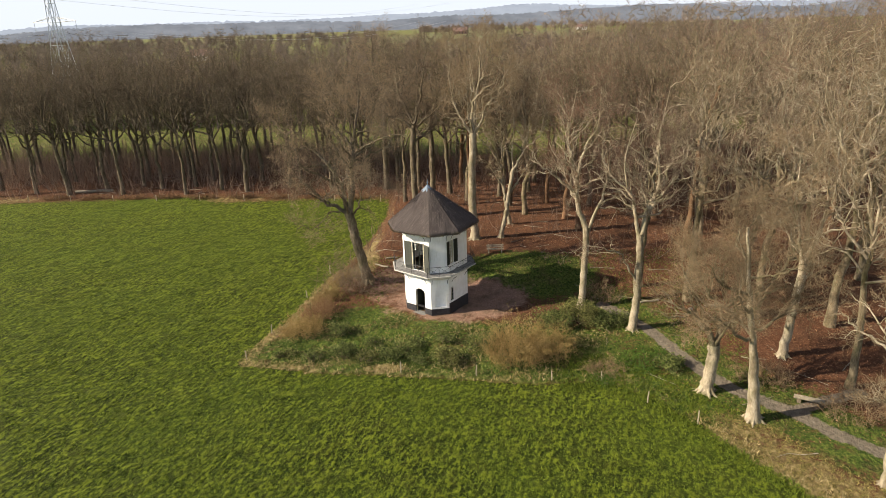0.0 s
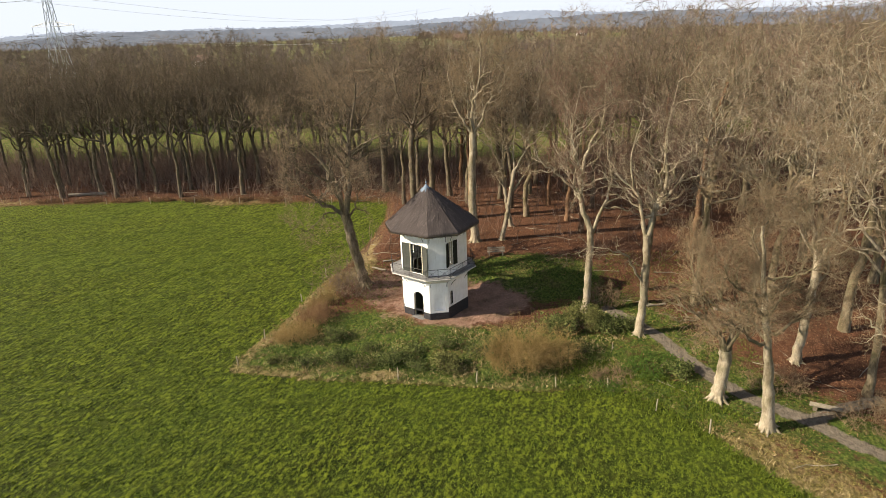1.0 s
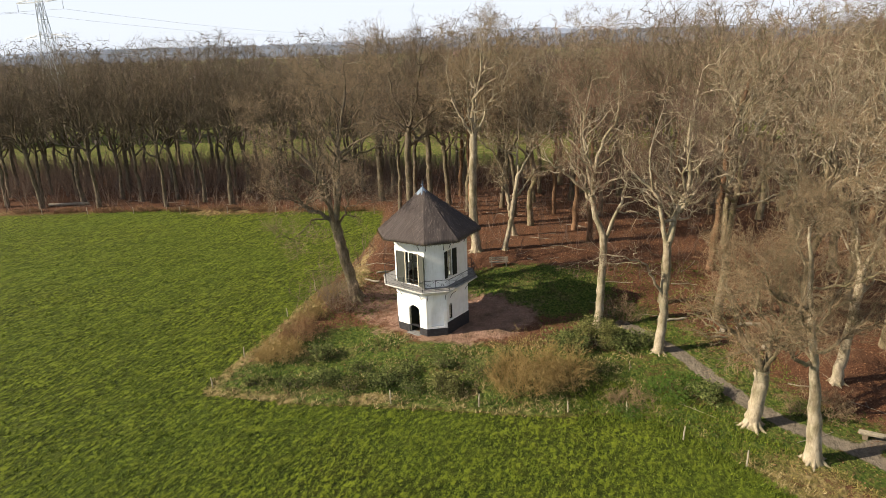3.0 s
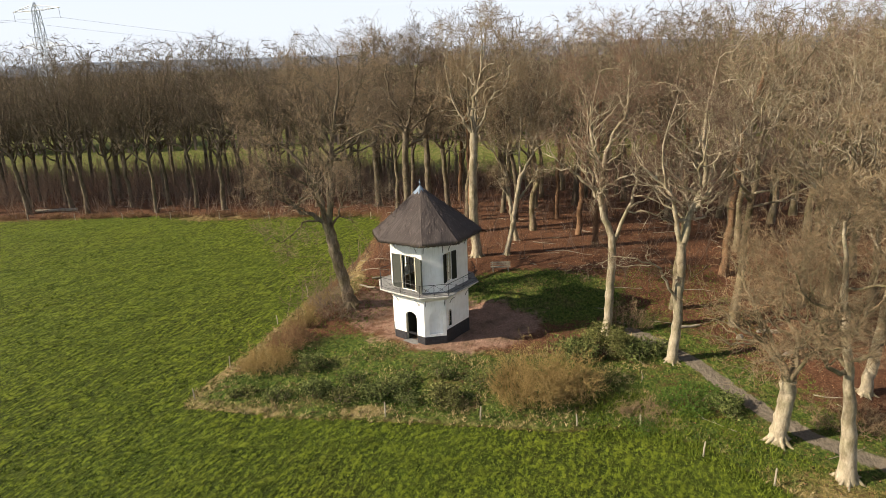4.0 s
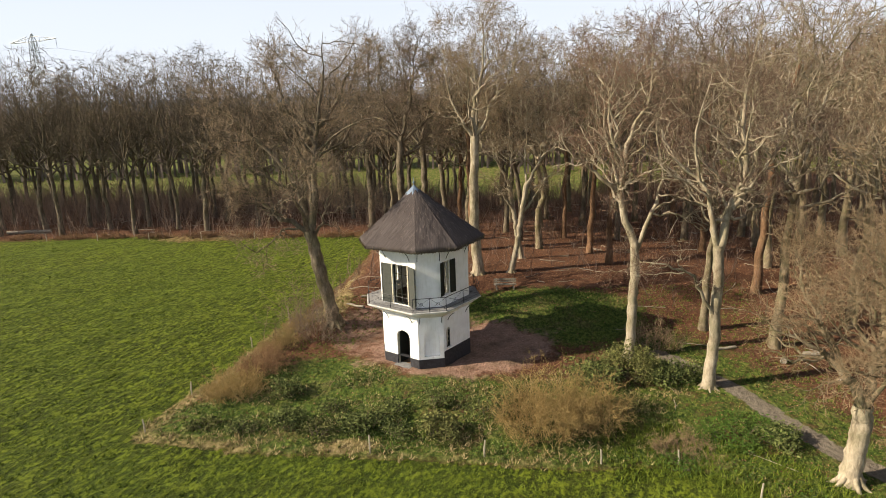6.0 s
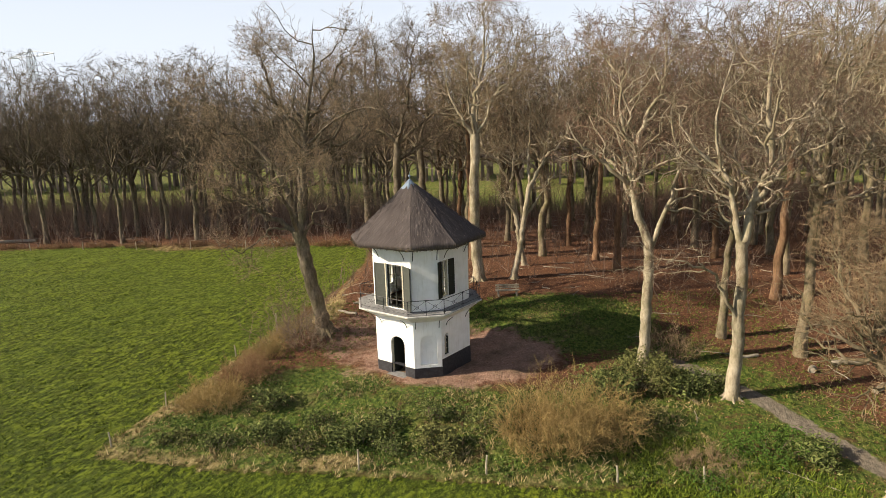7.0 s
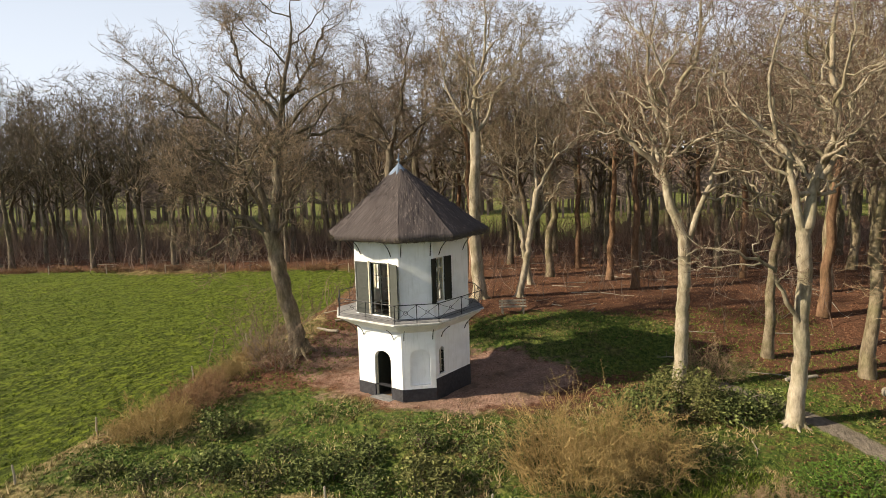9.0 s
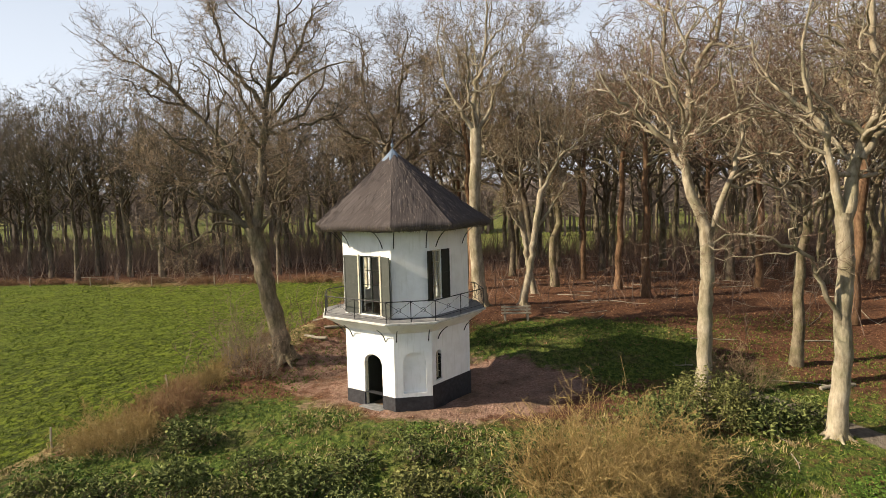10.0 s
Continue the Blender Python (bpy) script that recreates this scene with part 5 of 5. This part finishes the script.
def shrubs():
    tan = "tan leafless shrub with dense fine twigs"
    twig_shrub(41, 2.7, 1.8, 3.8, 260, tan + " on the front bank", 5.3, 45.6)
    twig_shrub(42, 1.8, 1.4, 3.2, 130, tan + " on the front bank", 8.2, 46.0)
    for i, (x, y, rx, ry, h, n) in enumerate(((-13.2, 50.2, 1.9, 1.6, 1.9, 150), (-12.3, 53.2, 1.7, 1.7, 1.9, 140), (-12.0, 56.4, 1.4, 1.6, 1.5, 100), (-11.4, 60.2, 1.3, 1.8, 1.2, 80), (-10.3, 64.0, 1.2, 2.0, 0.9, 60))):
        twig_shrub(50 + i, rx, ry, h, n, "russet leafless shrub along the pasture edge", x, y, TWIG_RUSSET if i in (1, 4) else TWIG_TAN)
    twig_shrub(60, 1.0, 0.9, 3.2, 46, "thin bare shrub at the foot of the oak", -9.4, 57.4, TWIG_OAK)
    twig_shrub(61, 1.3, 1.1, 5.4, 44, "thin bare shrub at the foot of the oak", -10.6, 60.0, TWIG_OAK)
    twig_shrub(62, 2.0, 1.4, 2.2, 60, "pale leafless brushwood under the trees", 14.2, 54.6, TWIG_PALE)
    twig_shrub(63, 1.8, 1.3, 0.9, 60, "greyish brush pile on the bank", 12.0, 43.4, TWIG_PALE)
    twig_shrub(64, 2.2, 1.6, 2.4, 70, "pale leafless brushwood under the trees", 23.2, 41.5, TWIG_PALE)
    twig_shrub(65, 2.4, 1.6, 2.6, 70, "pale leafless brushwood under the trees", 27.5, 37.0, TWIG_PALE)
    for i, x in enumerate(range(-62, -8, 6)):
        twig_shrub(70 + i, 2.6, 0.8, 1.0, 70, "dry brown brush along the far pasture edge", x + 0.3 * (i % 3), float(np.interp(x, [-71, -45, -25, -9], [97.6, 95.4, 93.4, 91.4])), TWIG_RUSSET)
    dark = "glossy dark evergreen shrub on the bank"
    for i, (x, y, rx, ry, h, n) in enumerate(((9.0, 50.3, 1.5, 1.2, 1.7, 2300), (11.2, 50.8, 1.7, 1.3, 2.4, 3200), (13.8, 50.0, 1.4, 1.0, 1.5, 1500), (2.2, 46.9, 1.3, 1.0, 1.7, 1500), (-0.4, 45.3, 1.1, 0.8, 1.3, 900), (-2.7, 45.6, 0.9, 0.7, 0.9, 520),
                                              (-4.6, 46.3, 1.3, 0.8, 1.3, 1000), (-7.4, 45.9, 0.9, 0.7, 0.9, 560), (-9.2, 46.5, 1.0, 0.8, 1.3, 900), (-11.6, 46.6, 0.9, 0.6, 0.8, 480), (-14.0, 47.2, 1.0, 0.6, 0.6, 380), (-0.6, 47.9, 0.7, 0.6, 1.4, 520),
                                              (-10.0, 50.0, 0.9, 0.8, 1.1, 640), (10.2, 46.8, 1.2, 0.9, 1.1, 800), (-3.0, 47.6, 0.9, 0.6, 0.6, 380), (-6.6, 48.0, 1.0, 0.7, 0.6, 420), (3.8, 48.6, 0.7, 0.6, 0.9, 380))):
        leafy_shrub(90 + i, rx, ry, h, n, dark, x, y, LEAF_OLIVE if i % 3 == 1 else LEAF_DARK, 0.15 if i % 2 else 0.2)
    leafy_shrub(110, 2.1, 1.5, 1.1, 2200, "low bright green shrub thicket beside the path", 15.3, 44.2, LEAF_GREEN, 0.13, 18)
    leafy_shrub(111, 1.1, 0.9, 1.1, 900, dark, 17.0, 43.4)
    leafy_shrub(112, 1.4, 1.0, 0.5, 600, "low bright green shrub thicket beside the path", 11.2, 42.4, LEAF_GREEN, 0.12)


shrubs()


# ---- grass and leaves ----
def tufts(seed, n, area, test, blade, length, material, name, label, lean=0.5):
    rng = np.random.default_rng(seed)
    x0, x1, y0, y1 = area
    x, y = rng.uniform(x0, x1, n), rng.uniform(y0, y1, n)
    keep = test(x, y, rng)
    x, y = x[keep], y[keep]
    n = len(x)
    z = height(x, y) - 0.03
    k = blade
    base = np.repeat(np.stack([x, y, z], -1), k, 0) + rng.normal(0, 0.05, (n * k, 3)) * [1, 1, 0]
    d = unit(rng.normal(0, lean, (n * k, 3)) * [1, 1, 0] + [0.15, 0.1, 1]) * (rng.uniform(*length, (n * k, 1)) * np.repeat(rng.uniform(0.6, 1.3, (n, 1)), k, 0))
    side = unit(np.cross(d, rng.normal(0, 1, (n * k, 3)))) * rng.uniform(0.014, 0.032, (n * k, 1))
    V = np.stack([base - side, base + side, base + d], 1)
    me = mesh_np(name, V, None, np.arange(n * k * 3).reshape(-1, 3))
    tagged(put(name, me, material), label, "grass", "", "stuff")


def edge_test(lo, hi):
    def f(x, y, rng):
        d = wood_depth(x, y)
        return (d > lo) & (d < hi) & (np.abs(x) < 5 + 0.74 * y)
    return f


tufts(1, 120000, (-62, 30, 16, 95), lambda x, y, r: (wood_depth(x, y) < 0.2) & (np.abs(x) < 4 + 0.74 * y) & (r.uniform(0, 1, len(x)) < np.clip(1.5 - y / 75, 0.25, 1)), 4, (0.09, 0.22), GRASS, "pasture_grass", "short rough green pasture grass", 0.7)
tufts(2, 9000, (-20, 28, 27, 70), lambda x, y, r: edge_test(-0.1, 1.5)(x, y, r) & ((x < 5) | (y < 37) | (r.uniform(0, 1, len(x)) < 0.3)), 7, (0.15, 0.45), STRAW, "dry_grass", "dry straw-coloured grass along the pasture edge")
tufts(7, 6000, (16, 27, 24, 38), lambda x, y, r: edge_test(0.3, 4.0)(x, y, r) & (segment_distance(x, y, FOOTPATH, False) > 0.8), 6, (0.1, 0.26), VERGE, "verge_straw", "withered straw-coloured grass on the verge", 1.1)
tufts(5, 11000, (8, 24, 25, 47), lambda x, y, r: edge_test(-1.2, 3.4)(x, y, r) & ((y > 37.5) | (wood_depth(x, y) < 0.1)), 6, (0.15, 0.4), GRASS, "verge_grass", "long fresh green grass on the verge by the path", 0.6)
tufts(6, 5200, (-16, 16, 42, 53), lambda x, y, r: (wood_depth(x, y) > 0.6) & (np.sin(x * 1.1 + 1.0) + np.sin(y * 1.7 - x * 0.4) > 0.1) & (np.hypot((x - 1.8) / 7.2, (y - 56.1) / 5.2) > 1), 5, (0.12, 0.38), STRAW, "withered_grass", "withered pale grass scattered over the bank", 0.8)
tufts(3, 22000, (-18, 24, 36, 64), lambda x, y, r: (wood_depth(x, y) > 0.3) & (np.hypot((x - 0.4) / 7.2, (y - 55.6) / 6.0) > 1) & (segment_distance(x, y, FOOTPATH, False) > 0.9), 5, (0.08, 0.22), BANK_GRASS, "bank_grass", "patchy green grass and herbs on the bank", 0.7)


def fallen_leaves():
    rng = np.random.default_rng(4)
    n = 42000
    x, y = rng.uniform(-14, 42, n), rng.uniform(34, 92, n)
    keep = (wood_depth(x, y) > 0.8) & (np.abs(x) < 5 + 0.74 * y) & (segment_distance(x, y, FOOTPATH, False) > 0.7) & (np.hypot(x + 1.4, y - 55.2) > 3.4) & ((y > 60) | (x > 14) | (rng.uniform(0, 1, n) < 0.3))
    C = np.stack([x[keep], y[keep], height(x[keep], y[keep]) + 0.03], -1)
    p = Pile()
    leaves(p, rng, C, 0.12, 0.1)
    tagged(put("leaf_litter", p.mesh("leaf_litter"), LITTER_LEAF), "russet fallen leaves covering the floor of the wood", "leaves", "", "stuff")


fallen_leaves()


def ground_cover():
    """Ivy and low herbs that creep over the front bank."""
    rng = np.random.default_rng(6)
    n = 30000
    x, y = rng.uniform(-17, 19, n), rng.uniform(39, 52.5, n)
    patch = np.sin(x * 0.9 + 2 * np.sin(y * 0.8)) + np.sin(y * 1.3 + x * 0.35)
    keep = (wood_depth(x, y) > 0.5) & (patch > 0.8) & (np.hypot((x - 1.8) / 7.4, (y - 56.1) / 5.4) > 1) & (segment_distance(x, y, FOOTPATH, False) > 1.0)
    x, y = x[keep], y[keep]
    C = np.stack([x, y, height(x, y) + rng.uniform(0.02, 0.22, len(x))], -1)
    for name, part, mat, label in (("ivy", slice(0, None, 2), LEAF_DARK, "dark ivy creeping over the front bank"), ("herbs", slice(1, None, 2), LEAF_GREEN, "low fresh green herbs on the front bank")):
        p = Pile()
        leaves(p, rng, C[part], 0.15, 0.1)
        tagged(put(name, p.mesh(name), mat), label, "plants", "", "stuff")


ground_cover()


# ---- seats, logs, posts ----
def park_bench(x, y, turn):
    root = tagged(new("park_bench"), "weathered wooden park bench at the edge of the wood", "bench")
    root.matrix_basis = pose(x, y, ground_z(x, y), 0, 0, turn)
    for dx in (-0.7, 0.7):
        p = Pile().box((dx - 0.05, -0.22, -0.1), (dx + 0.05, -0.12, 0.42)).box((dx - 0.05, 0.16, -0.1), (dx + 0.05, 0.26, 0.88)).box((dx - 0.04, -0.12, 0.32), (dx + 0.04, 0.16, 0.40))
        put("leg_frame", p.mesh("leg_frame"), OLDWOOD, root)
    for yy in (-0.2, -0.04, 0.12):
        put("seat_slat", Pile().box((-0.92, yy - 0.06, 0.424), (0.92, yy + 0.07, 0.47)).mesh("seat_slat"), OLDWOOD, root)
    for z in (0.56, 0.75):
        put("back_slat", Pile().box((-0.92, 0.115, z), (0.92, 0.156, z + 0.13)).mesh("back_slat"), OLDWOOD, root)


def log(x, y, turn, length, r, label, name="log", lift=0.0):
    rng = np.random.default_rng(int(abs(x) * 10))
    P = np.stack([np.linspace(-length / 2, length / 2, 7), rng.normal(0, 0.03, 7), rng.normal(0, 0.02, 7)], -1)
    p = Pile()
    tubes(p, P[None], (r * rng.uniform(0.9, 1.1, 7))[None], 9)
    a = np.arange(9) * 2 * np.pi / 9
    for e, s in ((0, -1), (6, 1)):
        c = P[e]
        p.add([*(c + np.stack([0 * a, np.cos(a) * r, np.sin(a) * r], -1)), c + [s * 0.015, 0, 0]], None, [(j, (j + 1) % 9, 9) for j in range(9)])
    ob = put(name, p.mesh(name, True), OLDWOOD)
    ob.matrix_basis = pose(x, y, ground_z(x, y) + r * 0.8 + lift, 0, 0, turn)
    return tagged(ob, label, "log")


park_bench(4.9, 64.3, 0)


def log_seat(x, y, turn):
    root = tagged(new("log_bench"), "pale half-log bench on two stumps beside the path", "bench")
    root.matrix_basis = pose(x, y, ground_z(x, y), 0, 0, turn)
    for dx in (-0.7, 0.7):
        p = Pile().box((dx - 0.13, -0.14, -0.1), (dx + 0.13, 0.14, 0.34))
        put("stump", p.mesh("stump"), BARK_OAK, root)
    p = Pile()
    a = np.linspace(math.pi, 2 * math.pi, 7)
    prof = [(0.22 * math.cos(t), 0.2 * math.sin(t)) for t in a]
    rings(p, [[(x2, yy, 0.50 + zz) for yy, zz in prof] for x2 in (-1.05, -0.4, 0.3, 1.05)], (True, True))
    put("seat", p.mesh("seat"), POSTWOOD, root, "pale split-log seat")


log_seat(25.2, 38.4, -28)
log(24.0, 52.6, -8, 1.6, 0.15, "fallen pale log lying on mossy ground")
log(21.6, 52.0, 60, 0.6, 0.18, "short sawn log lying on mossy ground")
log(24.0, 49.6, 35, 1.2, 0.16, "fallen pale log lying on mossy ground")
log(18.5, 53.8, 12, 1.8, 0.1, "fallen pale log lying on mossy ground")
log(-58.0, 100.8, 3, 6.0, 0.25, "long bleached log under the oaks")
log(-7.2, 62.0, -30, 1.6, 0.09, "sawn branch lying on the bank")
log(-6.3, 63.6, 15, 1.3, 0.08, "sawn branch lying on the bank")


def fence_post(x, y, h, tilt):
    p = Pile()
    P = np.array([(0, 0, -0.2), (0, 0, h * 0.5), (tilt, 0, h)])
    tubes(p, P[None], np.array([[0.05, 0.048, 0.042]]), 7)
    p.add([(tilt + 0.042 * math.cos(a), 0.042 * math.sin(a), h) for a in np.arange(7) * 2 * math.pi / 7] + [(tilt, 0, h + 0.03)], None, [(j, (j + 1) % 7, 7) for j in range(7)])
    ob = put("fence_post", p.mesh("fence_post"), POSTWOOD)
    ob.matrix_basis = pose(x, y, ground_z(x, y))
    tagged(ob, "short weathered wooden fence post at the pasture edge", "post", "fence posts")


for i, (x, y) in enumerate(((11.4, 42.4), (14.0, 39.3), (16.6, 36.6), (7.6, 42.6), (1.8, 43.6), (-4.2, 44.2), (-14.6, 58.6), (-16.3, 51.2), (-13.2, 64.4), (-17.4, 47.0))):
    fence_post(x, y, 0.95 + 0.12 * ((i * 7) % 3 - 1), 0.04 * ((i * 5) % 3 - 1))
for i in range(9):
    fence_post(-66 + 7.0 * i, float(np.interp(-66 + 7.0 * i, [-71, -45, -25, -9], [96.6, 94.3, 92.3, 90.3])), 1.0, 0.02)


# ---- distance ----
def pylon(x, y):
    root = tagged(new("power_pylon"), "grey steel lattice power pylon beyond the woods", "pylon")
    root.matrix_basis = pose(x, y, 0.3, 0, 0, -28)
    levels = [(0, 4.2), (10, 3.2), (20, 2.2), (28.3, 1.5), (35, 1.2), (41.2, 0.9), (43.8, 0.15)]
    p = Pile()
    for (z0, w0), (z1, w1) in zip(levels, levels[1:]):
        c0, c1 = [(w0 * a, w0 * b, z0) for a, b in ((-1, -1), (1, -1), (1, 1), (-1, 1))], [(w1 * a, w1 * b, z1) for a, b in ((-1, -1), (1, -1), (1, 1), (-1, 1))]
        for j in range(4):
            bar(p, c0[j], c1[j], 0.16, 4)
            bar(p, c0[j], c1[(j + 1) % 4], 0.08, 4)
            bar(p, c0[(j + 1) % 4], c1[j], 0.08, 4)
            bar(p, c1[j], c1[(j + 1) % 4], 0.08, 4)
    put("mast", p.mesh("mast"), STEEL, root)
    for z, w in ((28.3, 13.5), (41.0, 14.5)):
        p = Pile()
        for s in (-1, 1):
            for b in (-1, 1):
                bar(p, (s * 1.2, b * 1.2, z), (s * w, 0, z + 0.3), 0.1, 4)
                bar(p, (s * 1.2, b * 1.0, z + 1.8), (s * w, 0, z + 0.3), 0.1, 4)
            for f in (0.3, 0.55, 0.8):
                bar(p, (s * w * f, 0, z + 0.2), (s * w * f, 0, z + 1.8 * (1 - f) + 0.2), 0.06, 4)
            bar(p, (s * w * 0.96, 0, z + 0.2), (s * w * 0.96, 0, z - 3.0), 0.09, 4)
        put("cross_arm", p.mesh("cross_arm"), STEEL, root)
        for s in (-1, 1):
            pts = [(s * w * 0.96, yy, z - 3.0 - 9 * math.sin(math.pi * (abs(yy) / 320)) if abs(yy) < 320 else z - 3) for yy in np.linspace(-300, 300, 25)]
            q = Pile()
            tubes(q, np.array(pts)[None], np.full((1, 25), 0.045), 3)
            put("cable", q.mesh("cable"), STEEL, root)


pylon(-147.5, 255)


def far_trees(seed, n, test, x, y, h, label, name):
    """Bare woods in the distance, as many slender upright strokes."""
    rng = np.random.default_rng(seed)
    k = test(x, y)
    x, y, h = x[k], y[k], h[k]
    n, per = len(x), 36
    base = np.stack([x, y, height(x, y)], -1)
    p = Pile()
    cones(p, base, np.stack([0 * x, 0 * x, h * 0.85], -1), np.full(n, 0.3))
    t = rng.uniform(0.2, 0.7, (n, per))
    A = base[:, None] + np.stack([0 * t, 0 * t, h[:, None] * t], -1)
    D = unit(rng.normal(0, 0.8, (n, per, 3)) * [1, 1, 0.5] + [0, 0, 0.45]) * (h[:, None] * rng.uniform(0.22, 0.5, (n, per)))[..., None]
    cones(p, A.reshape(-1, 3), D.reshape(-1, 3), np.full(n * per, 0.10) * np.repeat(np.clip(y / 260, 1, 4), per))
    tagged(put(name, p.mesh(name), FAR_TREE), label, "woods", "", "stuff")


rng = np.random.default_rng(15)
n = 3000
fx, fy = rng.uniform(-1, 1, n), rng.uniform(0, 1, n)
band = rng.integers(0, 8, n)
yy = np.choose(band, [165 + 18 * fy, 235 + 30 * fy, 340 + 60 * fy, 480 + 90 * fy, 800 + 160 * fy, 620 + 200 * fy, 150 + 130 * fy, 280 + 240 * fy])
xx = fx * (0.8 * yy + 10)


def far_wood_grows(x, y):
    """Open farmland lies straight ahead; the woods go on to both sides of it."""
    open_land = (x > -0.10 * y) & (x < 0.27 * y) & (y > 520)
    gaps = (np.sin(x * 0.021 + y * 0.013) < -0.45) & (y < 300) & (x < 0.1 * y)
    return ~open_land & ~gaps & (np.hypot(x + 150, y - 255) > 14) & ((x > 0.1 * y) | (band < 6))


far_trees(16, n, far_wood_grows, xx, yy, rng.uniform(13, 19, n), "bare hazy woods and tree lines in the distance", "far_woods")
n = 150
far_trees(17, n, lambda x, y: x > -1e9, rng.uniform(-40, 330, n), 1150 + rng.uniform(-15, 15, n), rng.uniform(14, 20, n), "row of bare roadside trees across far fields", "far_tree_row")


def farmhouse(x, y, w, d, h, label, wall=WHITE):
    root = tagged(new("farmhouse"), label, "house")
    root.matrix_basis = pose(x, y, 0.2, 0, 0, 8)
    put("wall", Pile().box((-w / 2, -d / 2, 0), (w / 2, d / 2, h)).mesh("wall"), wall, root)
    p = Pile().add([(-w / 2 - 0.6, -d / 2 - 0.6, h), (w / 2 + 0.6, -d / 2 - 0.6, h), (w / 2 + 0.6, d / 2 + 0.6, h), (-w / 2 - 0.6, d / 2 + 0.6, h), (-w / 2 - 0.6, 0, h + d * 0.5), (w / 2 + 0.6, 0, h + d * 0.5)],
                   [(0, 1, 5, 4), (2, 3, 4, 5), (0, 3, 2, 1)], [(1, 2, 5), (3, 0, 4)])
    put("roof", p.mesh("roof"), TILE_RED, root)
    for i in range(4):
        wx = -w / 2 + w * (i + 0.5) / 4
        put("window", Pile().box((wx - 0.8, -d / 2 - 0.05, 1.2), (wx + 0.8, -d / 2 + 0.05, h - 0.5)).mesh("window"), DARKPAINT, root)


farmhouse(28, 1120, 22, 12, 4.5, "far brick farmhouse with red roof among fields", TILE_RED)
farmhouse(235, 1140, 16, 10, 5, "far white farmhouse among trees")
farmhouse(-190, 520, 16, 9, 4, "far farmhouse half hidden by woods")


def hills(name, radius, base, amp, material, seed, label):
    """A long rise of wooded hills on the horizon."""
    N = 900
    rng = np.random.default_rng(seed)
    a = np.linspace(radians(20), radians(160), N)
    bumps = sum(rng.uniform(0.3, 1.0) / (k + 1) * np.sin(a * (6 + 5.3 * k) + rng.uniform(0, 6.28)) for k in range(7))
    shape = np.interp(np.degrees(a), [20, 50, 62, 74, 84, 96, 108, 125, 160], [0.7, 0.6, 0.45, 0.7, 0.75, 0.6, 0.4, 0.2, 0.15])
    top = base + amp * np.clip(shape + 0.2 * bumps, 0.05, 3) + rng.normal(0, amp * 0.025, N)
    x, y = radius * np.cos(a), radius * np.sin(a)
    V = np.concatenate([np.stack([x * 0.96, y * 0.96, 0 * a - 2], -1), np.stack([x, y, top], -1), np.stack([x * 1.1, y * 1.1, 0 * a - 2], -1)])
    i = np.arange(N - 1)
    q = np.concatenate([np.stack([i + k * N, i + 1 + k * N, i + 1 + (k + 1) * N, i + (k + 1) * N], -1) for k in (0, 1)])
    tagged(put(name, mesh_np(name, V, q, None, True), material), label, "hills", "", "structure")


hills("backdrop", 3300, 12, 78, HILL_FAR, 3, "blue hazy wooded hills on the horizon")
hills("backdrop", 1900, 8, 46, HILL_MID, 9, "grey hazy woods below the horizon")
